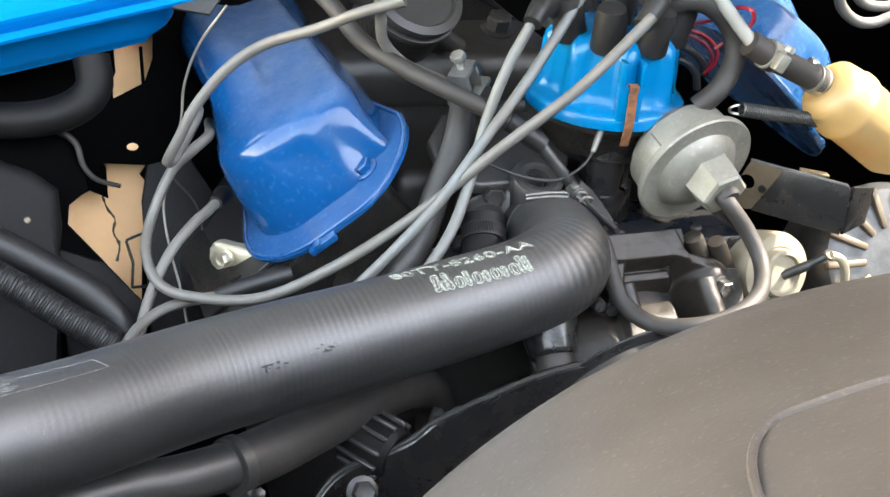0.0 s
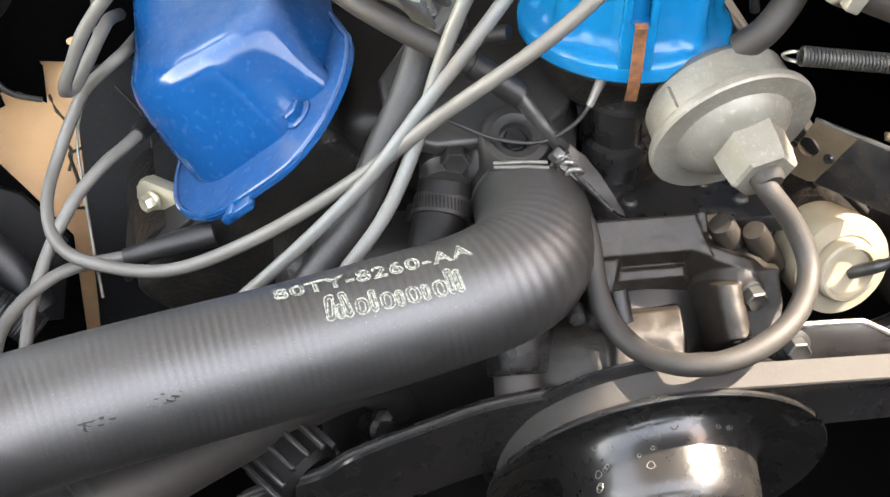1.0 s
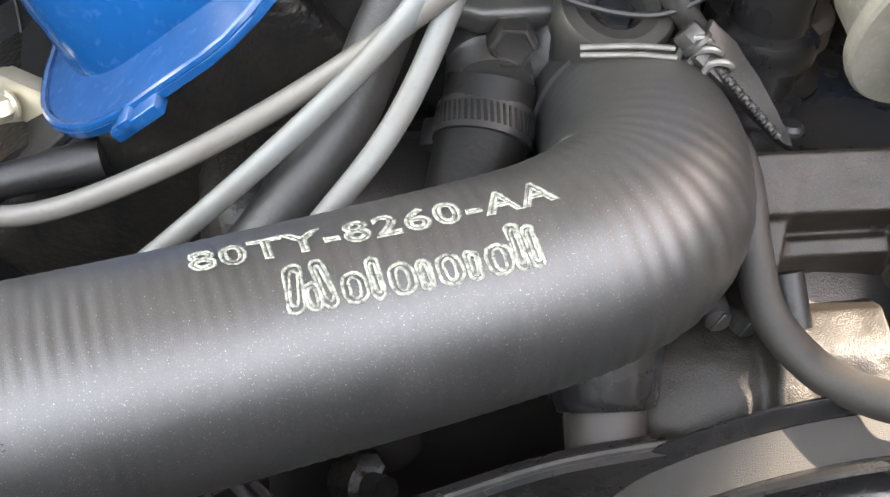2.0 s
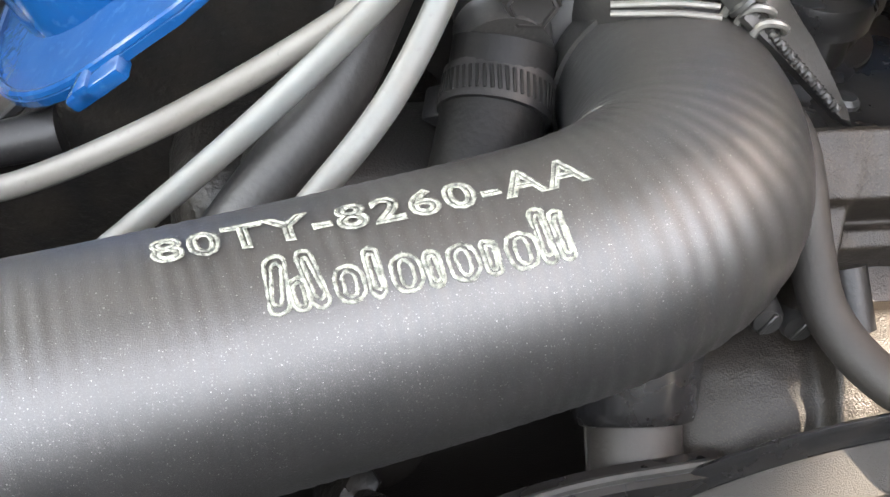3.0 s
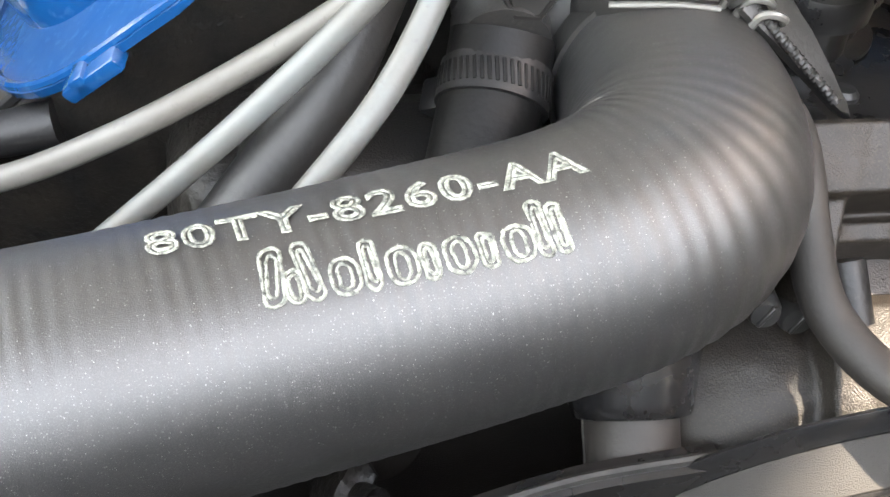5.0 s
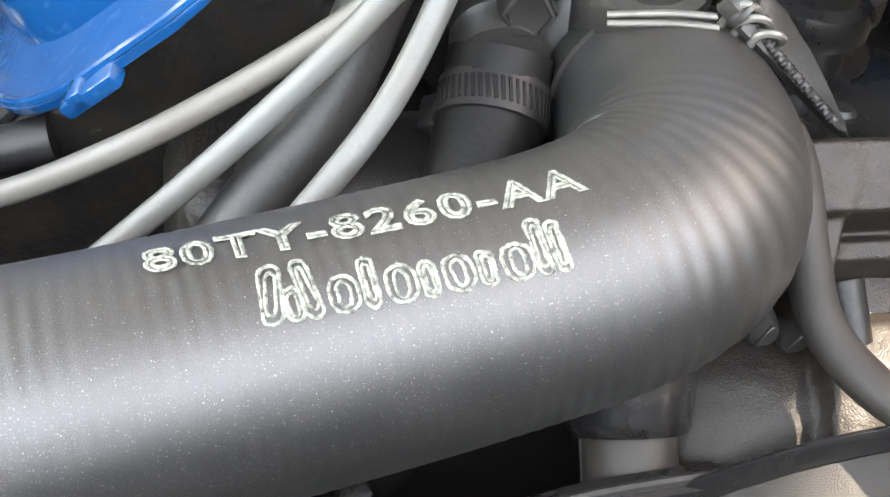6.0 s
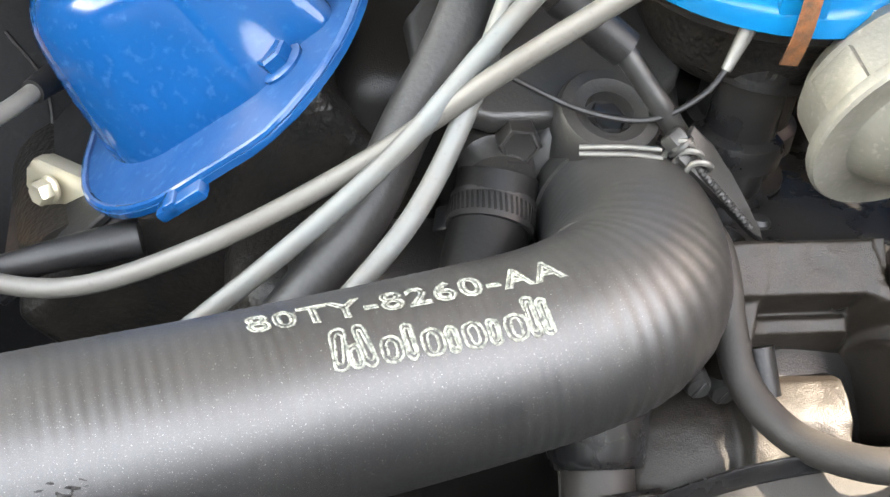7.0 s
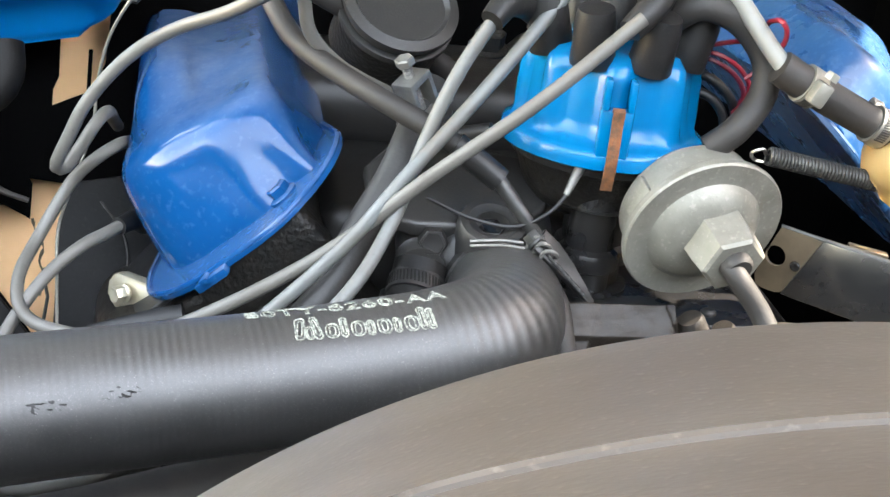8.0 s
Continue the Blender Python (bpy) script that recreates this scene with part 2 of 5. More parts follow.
def spline(pts, n=8):
    """A smooth line through the given points."""
    p = [Vector(q) for q in pts]
    p = [2 * p[0] - p[1], *p, 2 * p[-1] - p[-2]]
    out = []
    for i in range(1, len(p) - 2):
        a, b, c, d = p[i - 1:i + 3]
        for k in range(n):
            s = k / n
            out.append(0.5 * (2 * b + (c - a) * s + (2 * a - 5 * b + 4 * c - d) * s * s + (3 * b - a - 3 * c + d) * s ** 3))
    out.append(p[-2])
    return out


def evened(pts, step):
    """The same line with points at even distances."""
    run = [0.0]
    for a, b in zip(pts, pts[1:]):
        run.append(run[-1] + (b - a).length)
    count = max(2, round(run[-1] / step))
    out, j = [], 0
    for k in range(count + 1):
        s = run[-1] * k / count
        while j < len(run) - 2 and run[j + 1] < s:
            j += 1
        f = (s - run[j]) / max(1e-9, run[j + 1] - run[j])
        out.append(pts[j].lerp(pts[j + 1], min(1, max(0, f))))
    return out


def frames_along(line):
    """Frames that turn as little as they can along a line: point, side, up, way."""
    out, side = [], None
    for i, p in enumerate(line):
        way = (line[min(i + 1, len(line) - 1)] - line[max(i - 1, 0)]).normalized()
        if side is None:
            side = way.cross(Vector((0, 0, 1)))
            side = side.normalized() if side.length > 1e-4 else way.orthogonal().normalized()
        side = (side - way * side.dot(way)).normalized()
        out.append((p, side, way.cross(side) * -1, way))
    return out


def sweep(bm, line, radius, seg=14, caps=True):
    """A round tube along a line; radius is a number or a function of the part of the way gone and the turn."""
    rings = []
    fr = frames_along(line)
    for i, (p, s, u, w) in enumerate(fr):
        t = i / (len(fr) - 1)
        ring = []
        for k in range(seg):
            a = 2 * math.pi * k / seg
            r = radius(t, a) if callable(radius) else radius
            ring.append(bm.verts.new(p + (s * math.cos(a) + u * math.sin(a)) * r))
        rings.append(ring)
    for a, b in zip(rings, rings[1:]):
        for k in range(seg):
            bm.faces.new((a[k], a[(k + 1) % seg], b[(k + 1) % seg], b[k]))
    if caps:
        bm.faces.new(rings[0])
        bm.faces.new(rings[-1])
    return bm


def lathe(bm, profile, m, seg=40, squash=1.0):
    """Turns a profile of (radius, height) round the z axis of the frame m."""
    rings = []
    for r, z in profile:
        if r < 1e-6:
            rings.append([bm.verts.new(m @ Vector((0, 0, z)))])
        else:
            rings.append([bm.verts.new(m @ Vector((r * math.cos(2 * math.pi * k / seg), squash * r * math.sin(2 * math.pi * k / seg), z))) for k in range(seg)])
    for a, b in zip(rings, rings[1:]):
        for k in range(seg):
            q = [a[k % len(a)], a[(k + 1) % len(a)], b[(k + 1) % len(b)], b[k % len(b)]]
            q = [v for i, v in enumerate(q) if v not in q[:i]]
            if len(q) > 2:
                bm.faces.new(q)
    for ring in (rings[0], rings[-1]):
        if len(ring) > 2:
            bm.faces.new(ring)
    return bm


def slab(bm, outline, thick, m, bevel=0.001, segments=2):
    """A flat plate: an outline in the xy plane of m, drawn up along z, with rounded edges."""
    low = [bm.verts.new(m @ Vector((x, y, 0))) for x, y in outline]
    high = [bm.verts.new(m @ Vector((x, y, thick))) for x, y in outline]
    faces = [bm.faces.new(low[::-1]), bm.faces.new(high)]
    n = len(low)
    for k in range(n):
        faces.append(bm.faces.new((low[k], low[(k + 1) % n], high[(k + 1) % n], high[k])))
    if bevel > 0:
        edges = {e for f in faces[:2] for e in f.edges}
        bmesh.ops.bevel(bm, geom=list(edges), offset=bevel, segments=segments, affect="EDGES", profile=0.5)
    return bm


def block(bm, size, m, bevel=0.002, segments=2):
    """A box round the origin of m with rounded edges."""
    x, y, z = (s / 2 for s in size)
    return_faces = bmesh.ops.create_cube(bm, size=1.0, matrix=m @ Matrix.Diagonal((size[0], size[1], size[2], 1)))
    edges = {e for v in return_faces["verts"] for e in v.link_edges}
    if bevel > 0:
        bmesh.ops.bevel(bm, geom=list(edges), offset=bevel, segments=segments, affect="EDGES", profile=0.5)
    return bm


def holed_slab(bm, outline, hole, radius, thick, m, n=32):
    """A flat plate with a round hole through it; outline runs counter-clockwise round the hole."""
    cx, cy = hole
    loops = []
    for k in range(n):
        a = 2 * math.pi * k / n
        dx, dy = math.cos(a), math.sin(a)
        far = 1.0
        for (x0, y0), (x1, y1) in zip(outline, outline[1:] + outline[:1]):
            ex, ey = x1 - x0, y1 - y0
            det = dx * ey - dy * ex
            if abs(det) > 1e-12:
                t = ((x0 - cx) * ey - (y0 - cy) * ex) / det
                u = ((x0 - cx) * dy - (y0 - cy) * dx) / det
                if t > 0 and -1e-9 <= u <= 1 + 1e-9:
                    far = min(far, t)
        ends = [(cx + dx * radius, cy + dy * radius), (cx + dx * far, cy + dy * far)]
        loops.append([bm.verts.new(m @ Vector((x, y, z))) for z in (0.0, thick) for x, y in ends])
    for p, q in zip(loops, loops[1:] + loops[:1]):
        bm.faces.new((p[2], p[3], q[3], q[2]))
        bm.faces.new((p[1], p[0], q[0], q[1]))
        bm.faces.new((p[3], p[1], q[1], q[3]))
        bm.faces.new((p[0], p[2], q[2], q[0]))
    return bm


def rounded(w, h, r, n=5):
    """The outline of a rectangle with round corners, about the origin."""
    out = []
    for cx, cy, a in ((w / 2 - r, h / 2 - r, 0), (-w / 2 + r, h / 2 - r, 90), (-w / 2 + r, -h / 2 + r, 180), (w / 2 - r, -h / 2 + r, 270)):
        for k in range(n + 1):
            t = radians(a + 90 * k / n)
            out.append((cx + r * math.cos(t), cy + r * math.sin(t)))
    return out


def hex_bolt(bm, m, across=0.0127, high=0.006, flange=0.009):
    """A hexagon head with its washer face, standing on the xy plane of m."""
    if flange:
        lathe(bm, [(0.0, 0.0), (flange, 0.0), (flange, 0.0012), (flange * 0.8, 0.0022), (0.0, 0.0022)], m, 24)
    r = across / 2 / math.cos(math.pi / 6)
    lo = [bm.verts.new(m @ Vector((r * math.cos(math.pi / 3 * k), r * math.sin(math.pi / 3 * k), 0.002))) for k in range(6)]
    mid = [bm.verts.new(m @ Vector((r * math.cos(math.pi / 3 * k), r * math.sin(math.pi / 3 * k), high))) for k in range(6)]
    top = [bm.verts.new(m @ Vector((0.86 * r * math.cos(math.pi / 3 * k), 0.86 * r * math.sin(math.pi / 3 * k), high + 0.0009))) for k in range(6)]
    dip = [bm.verts.new(m @ Vector((0.55 * r * math.cos(math.pi / 3 * k), 0.55 * r * math.sin(math.pi / 3 * k), high + 0.0003))) for k in range(6)]
    for a, b in ((lo, mid), (mid, top), (top, dip)):
        for k in range(6):
            bm.faces.new((a[k], a[(k + 1) % 6], b[(k + 1) % 6], b[k]))
    bm.faces.new(dip)
    bm.faces.new(lo[::-1])
    return bm


def tube(name, pts, radius, mat, parent, label="", seg=14, step=0.004):
    return part(name, sweep(bmesh.new(), evened(spline(pts), step), radius, seg), mat, parent, label)


def coil(name, a, b, radius, wire, turns, mat, parent, label="", seg=6):
    a, b = Vector(a), Vector(b)
    m = axis_frame(a, b - a)
    long, line = (b - a).length, []
    for k in range(turns * 12 + 1):
        t = 2 * math.pi * k / 12
        line.append(m @ Vector((radius * math.cos(t), radius * math.sin(t), long * k / (turns * 12))))
    return part(name, sweep(bmesh.new(), line, wire, seg), mat, parent, label)


def worm_clamp(parent, at, way, radius, width, screw_turn, mat="steel", thick=0.0012, slots=26, slot_mat="worn_steel"):
    """A worm-drive band with its slots and screw housing, round a tube at a point."""
    m = axis_frame(at, way)
    lathe_bm = lathe(bmesh.new(), [(radius, -width / 2), (radius + thick, -width / 2), (radius + thick, width / 2), (radius, width / 2)], m, 48)
    band = part("band", lathe_bm, mat, parent)
    for k in range(slots):
        a = 2 * math.pi * k / 48
        w = m @ axis_frame((math.cos(a + screw_turn) * (radius + thick), math.sin(a + screw_turn) * (radius + thick), 0), (math.cos(a + screw_turn), math.sin(a + screw_turn), 0), (0, 0, 1))
        part("slot", block(bmesh.new(), (width * 0.62, 0.0011, 0.0005), w @ Matrix.Rotation(0.2, 4, "Z"), 0.0002, 1), slot_mat, band)
    a = screw_turn
    w = m @ axis_frame((math.cos(a) * (radius + 0.004), math.sin(a) * (radius + 0.004), 0), (math.cos(a), math.sin(a), 0), (0, 0, 1))
    part("screw_housing", block(bmesh.new(), (width * 0.95, 0.012, 0.0075), w, 0.0015), mat, parent)
    h = w @ pose(0, 0.006, 0.0005, -90, 0, 0)
    hex_bm = hex_bolt(bmesh.new(), h, 0.0065, 0.005, 0)
    part("screw", hex_bm, mat, parent)
    return band


# ---------------------------------------------------------------- the place around
def plate_wall(name, pts, thick, mat, label, category="panel"):
    """A thick panel through four corners, given counter-clockwise as seen from its face."""
    a, b, c, d = (Vector(p) for p in pts)
    n = (b - a).cross(d - a).normalized()
    bm = bmesh.new()
    f = [bm.verts.new(p) for p in (a, b, c, d)]
    g = [bm.verts.new(p - n * thick) for p in (a, b, c, d)]
    bm.faces.new(f)
    bm.faces.new(g[::-1])
    for k in range(4):
        bm.faces.new((f[k], g[k], g[(k + 1) % 4], f[(k + 1) % 4]))
    return tagged(part(name, bm, mat), label, category, kind="structure")


ground_bm = bmesh.new()
bmesh.ops.create_grid(ground_bm, x_segments=60, y_segments=60, size=60)
for gv in ground_bm.verts:
    gv.co.z = 0.02 * noise.noise(gv.co * 0.3) if gv.co.length > 6 else 0.0
tagged(part("ground", ground_bm, "ground"), "pale sandy concrete ground under the vehicle", "ground", kind="structure")
# unseen near-black walls that close off the bay
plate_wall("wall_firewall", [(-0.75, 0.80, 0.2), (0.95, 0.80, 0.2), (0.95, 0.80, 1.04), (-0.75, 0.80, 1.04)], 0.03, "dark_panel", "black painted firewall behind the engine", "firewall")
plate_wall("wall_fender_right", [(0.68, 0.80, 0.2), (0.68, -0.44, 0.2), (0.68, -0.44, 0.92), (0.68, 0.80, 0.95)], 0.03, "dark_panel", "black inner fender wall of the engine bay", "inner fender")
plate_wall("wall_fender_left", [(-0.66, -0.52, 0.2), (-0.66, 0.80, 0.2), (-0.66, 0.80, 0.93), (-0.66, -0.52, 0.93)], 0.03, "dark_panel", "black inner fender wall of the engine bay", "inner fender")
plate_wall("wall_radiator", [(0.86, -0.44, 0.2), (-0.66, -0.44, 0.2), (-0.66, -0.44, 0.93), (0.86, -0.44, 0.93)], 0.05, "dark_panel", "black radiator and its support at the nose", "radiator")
# added sheet: keeps the gaps dark where sunlit ground would show
plate_wall("undertray", [(-0.66, -0.44, 0.47), (0.86, -0.44, 0.47), (0.86, 0.80, 0.47), (-0.66, 0.80, 0.47)], 0.02, "dark_panel", "added black sheet that closes the view down to the ground", "undertray")
# two walls added out of view to cut low sky light on the hose
plate_wall("skyblock_front", [(9.0, -3.2, 0.0), (-9.0, -3.2, 0.0), (-9.0, -3.2, 2.1), (9.0, -3.2, 2.1)], -0.2, "skyblock", "added plain wall that hides the low sky ahead", "wall")
plate_wall("skyblock_side", [(3.4, 6.0, 0.0), (3.4, -3.2, 0.0), (3.4, -3.2, 3.4), (3.4, 6.0, 3.4)], -0.2, "skyblock", "added plain wall that hides the low sky to the side", "wall")
# out of view: edges set to place the sun patches, underside to bounce light
plate_wall("bonnet", [(-0.46, 0.82, 1.05), (0.662, 0.82, 1.05), (0.822, -0.44, 1.806), (-0.46, -0.44, 1.806)], -0.025, "bonnet", "unseen raised bonnet with a tan underside above the engine", "bonnet")


# ---------------------------------------------------------------- engine masses
def engine_masses():
    blk = thing("engine_block", (0.12, 0.30, 0.45), "black painted cast engine block with front cover", "engine block")
    part("crankcase", block(bmesh.new(), (0.26, 0.50, 0.34), pose(0.13, 0.33, 0.62), 0.02, 3), "greasy", blk)
    part("front_cover", block(bmesh.new(), (0.24, 0.05, 0.30), pose(0.14, 0.085, 0.655), 0.015, 3), "cast", blk)
    for side, x in ((-1, -0.022), (1, 0.300)):
        head = thing("cylinder_head", (x, 0.3, 0.74), "black greasy cast cylinder head under the cover", "cylinder head")
        m = pose(x, 0.355, 0.79, 0, 45 * side, 0)
        part("casting", block(bmesh.new(), (0.150, 0.50, 0.085), m @ pose(0, 0.02, -0.036), 0.008, 3), "greasy", head)
        part("gasket_edge", block(bmesh.new(), (0.156, 0.48, 0.004), m @ pose(0, 0.02, 0.0085), 0.001, 1), "rubber", head)
    man = thing("intake_manifold", (0.12, 0.3, 0.80), "black cast intake manifold between the heads", "intake manifold")
    part("valley", block(bmesh.new(), (0.17, 0.42, 0.07), pose(0.125, 0.34, 0.81), 0.012, 3), "cast", man)
    part("runner", block(bmesh.new(), (0.20, 0.10, 0.05), pose(0.12, 0.30, 0.86), 0.016, 3), "cast", man)
    # flat top of the front cover beside the distributor, with its raised edge and small screws
    deck = [(0.030, -0.050), (0.150, -0.046), (0.150, 0.050), (0.020, 0.060)]
    part("front_deck", slab(bmesh.new(), deck, 0.012, pose(0.118, 0.100, 0.806, -4, 0, 0), 0.003), "black_metal", man)
    part("deck_edge", block(bmesh.new(), (0.110, 0.006, 0.010), pose(0.212, 0.057, 0.815), 0.002), "black_metal", man)
    for dx, dy in ((0.182, 0.0735), (0.240, 0.070), (0.235, 0.118)):
        part("screw", lathe(bmesh.new(), [(0.0042, -0.002), (0.0042, 0.0016), (0.0030, 0.0030), (0.0, 0.0032)], pose(dx, dy, 0.8195, -4, 0, 0), 20), "worn_steel", man)


engine_masses()


# ---------------------------------------------------------------- valve covers
def valve_cover(at, side, length, label, bolts, paint="blue"):
    """A pressed cover. Its own x runs up across the bank to the valley, y to the rear, z out of the bank."""
    cover = thing("valve_cover", at, label, "valve cover", group="valve covers")
    m = Matrix.Translation(at) @ Matrix.Rotation(radians(-45 * side), 4, "Y") @ Matrix.Diagonal((side, 1, 1, 1))
    lo, hi = -0.043, 0.098

    def outline(a, b, front, rear, r_out, r_in, n=10, draw=0.0):
        """A rounded plan from the front outer corner round; the front edge runs askew."""
        pts = []
        rr = min(0.02, (b - a) * 0.45)
        for cx, cy, r, t0 in ((a + r_out, front + r_out, r_out, 180), (b - r_in, front + r_in, r_in, 270), (b - draw - rr, rear - rr, rr, 0), (a + rr, rear - rr, rr, 90)):
            if t0 == 270:
                x0 = pts[-1][0]
                pts += [(x0 + (cx - x0) * k / 16, front) for k in range(1, 16)]
            for k in range(n + 1):
                t = radians(t0 + 90 * k / n)
                pts.append((cx + r * math.cos(t), cy + r * math.sin(t)))
            # the sides run straight back, with the flange drawn in behind the front
            if t0 in (270, 90):
                y0, y1 = (pts[-1][1], rear - rr) if t0 == 270 else (rear - rr, front + r_out)
                x0 = b if t0 == 270 else a
                pts += [(x0 - (draw if t0 == 270 else 0.0) * min(1.0, max(0.0, (y0 + (y1 - y0) * k / 40 - 0.06) / 0.05)), y0 + (y1 - y0) * k / 40) for k in range(1, 40)]
        skew = []
        for x, y in pts:
            if x < a + 0.03:
                x += draw * min(1.0, max(0.0, (y - 0.06) / 0.06))
            near = max(0.0, 1 - max(0.0, y - 0.02) / 0.20)
            skew.append((x, y + near * (0.25 * max(0.0, 0.045 - x) - 0.008)))
        return skew

    # flange with a turned-down rim
    part("flange", slab(bmesh.new(), outline(lo, hi, 0.0, length, 0.050, 0.060, draw=0.013), 0.0026, m, 0.0009), paint, cover, angle=30)
    bead = [m @ Vector((x, y, 0.0030)) for x, y in outline(lo + 0.0022, hi - 0.0022, 0.0022, length - 0.002, 0.048, 0.058, draw=0.013)]
    part("rim", sweep(bmesh.new(), bead + [bead[0]], 0.0016, 8, caps=False), paint, cover)
    # pressed body: rings of the plan as they rise to a top nearly parallel to the flange, steep at the valley
    steps = [(-0.0285, 0.0880, 0.0294, 0.0010, 0.0010), (-0.0280, 0.0878, 0.0305, 0.0060, 0.0060), (-0.0262, 0.0874, 0.0335, 0.0150, 0.0130), (-0.0240, 0.0868, 0.0370, 0.0260, 0.0220), (-0.0212, 0.0862, 0.0405, 0.0370, 0.0310),
             (-0.0185, 0.0855, 0.0440, 0.0470, 0.0380), (-0.0160, 0.0848, 0.0470, 0.0535, 0.0430), (-0.0122, 0.0832, 0.0502, 0.0585, 0.0462), (-0.0068, 0.0805, 0.0545, 0.0620, 0.0484), (0.0010, 0.0765, 0.0600, 0.0640, 0.0498), (0.0100, 0.0700, 0.0690, 0.0648, 0.0512), (0.0230, 0.0580, 0.0850, 0.0640, 0.0540), (0.0320, 0.0500, 0.0980, 0.0624, 0.0562), (0.0395, 0.0425, 0.1080, 0.0606, 0.0590)]
    bm = bmesh.new()
    rings = []
    bx, by = bolts[0]
    for xa, xb, front, za, zb in steps:
        ring = []
        half = (xb - xa) / 2
        for x, y in outline(xa, xb, front, length - 0.4 * front, min(0.034, half * 1.1), min(0.026, half * 0.75)):
            z = za + (zb - za) * min(1, max(0, (x - xa) / (xb - xa)))
            # the pocket pressed in round the front bolt
            push = 0.0085 * math.exp(-((x - bx - 0.009) / 0.0115) ** 2) * max(0.0, 1 - z / 0.046) ** 0.8 if y < 0.09 else 0.0
            side_in = 0.010 * math.exp(-((y - by - 0.022) / 0.016) ** 2) * max(0.0, 1 - z / 0.040) if x > 0.072 else 0.0
            dent = 0.0007 * noise.noise(Vector((x * 40, y * 40, z * 30)))
            # behind the front the deck steps up and goes on rising
            up = min(1.0, max(0.0, (y - 0.088) / 0.055))
            rise = (0.015 * up * up * (3 - 2 * up) + 0.075 * max(0.0, y - 0.14)) * (z / 0.06) ** 1.5 * (1 - 0.75 * min(1.0, max(0.0, (x - 0.02) / 0.06)))
            # the outer wall draws in behind the front
            drawn = min(1.0, max(0.0, (y - 0.070) / 0.080))
            x += 0.021 * drawn * drawn * (3 - 2 * drawn) * min(1.0, max(0.0, (0.060 - x) / 0.06))
            ring.append(bm.verts.new(m @ Vector((x - side_in, y + push + dent, z + rise + dent * 0.6))))
        rings.append(ring)
    n = len(rings[0])
    for a, b in zip(rings, rings[1:]):
        for k in range(n):
            bm.faces.new((a[k], a[(k + 1) % n], b[(k + 1) % n], b[k]))
    bm.faces.new(rings[-1])
    part("body", bm, paint, cover, angle=100)
    for x, y in bolts:
        part("bolt", hex_bolt(bmesh.new(), axis_frame(m @ Vector((x, y, 0.0026)), m.to_3x3() @ Vector((0, 0, 1))), 0.0112, 0.0065, 0.0088), paint, cover, "blue painted hexagon bolt")
    # turned-down tab at the low front edge
    tilt = pose(0.0065, 0.0010, 0.0, 0, 0, -14)
    part("tab", block(bmesh.new(), (0.021, 0.007, 0.0050), m @ tilt @ pose(0, -0.001, 0.0005), 0.0012), paint, cover)
    part("tab", block(bmesh.new(), (0.006, 0.009, 0.0062), m @ tilt @ pose(-0.0035, 0.0, 0.0012), 0.0012), paint, cover)
    return cover


valve_cover((-0.0200, 0.0980, 0.8100), 1, 0.52, "glossy dark blue painted pressed steel valve cover", [(0.0565, 0.0275), (-0.042, 0.20)])
valve_cover((0.3530, 0.1050, 0.8620), -1, 0.46, "dusty blue painted valve cover behind the fuel hose", [(0.0565, 0.0275), (-0.042, 0.20)], "dusty_blue")


# ---------------------------------------------------------------- radiator hose with its printing
HOSE = [(-0.4229, -0.1424, 0.8292), (-0.3036, -0.1014, 0.8180), (-0.2040, -0.0651, 0.8081), (-0.1084, -0.0214, 0.8014), (0.0004, 0.0003, 0.8079), (0.0728, 0.0113, 0.8171),
        (0.1010, 0.0170, 0.8222), (0.1175, 0.0272, 0.8245), (0.1260, 0.0440, 0.8258), (0.1287, 0.0630, 0.8248), (0.1292, 0.0830, 0.8228)]
hose_line = evened(spline(HOSE, 12), 0.0009)
hose_frames = frames_along(hose_line)
hose_run = [0.0]
for ha, hb in zip(hose_line, hose_line[1:]):
    hose_run.append(hose_run[-1] + (hb - ha).length)


def hose_bore(s):
    """The hose narrows towards its neck."""
    return 0.0314 - 0.0014 * min(1, max(0, (s - 0.40) / 0.13)) + 0.0006 * math.exp(-((s - 0.572) / 0.02) ** 2) - 0.0018 * min(1, max(0, (s - 0.58) / 0.04))


def hose_radius(t, a):
    """Fabric-wrap ribs run round the hose, stronger through the bend; a little unround."""
    s = t * hose_run[-1]
    rib = (0.000050 + 0.000055 * min(1.0, max(0.0, (s - 0.34) / 0.06))) * math.sin(2 * math.pi * s / 0.0040 + 1.4 * noise.noise(Vector((s * 60, math.cos(a), math.sin(a))))) * (0.55 + 1.0 * noise.noise(Vector((s * 45, math.cos(a) * 1.5, math.sin(a) * 1.5))) + 1.3 * math.exp(-((t - 0.890) / 0.034) ** 2) * max(0.0, 0.45 + math.cos(a))) * (1 - 0.75 * min(1.0, max(0.0, (t - 0.925) / 0.03)))
    wave = 0.00035 * noise.noise(Vector((s * 14, math.cos(a) * 0.8, math.sin(a) * 0.8)))
    crease = -0.0007 * max(0.0, math.sin(2 * math.pi * s / 0.0042 + 2.0 * noise.noise(Vector((s * 90, a, 0))))) * math.exp(-((t - 0.905) / 0.03) ** 2) * max(0.0, math.cos(a - math.pi)) ** 3
    return hose_bore(s) + rib + wave + crease


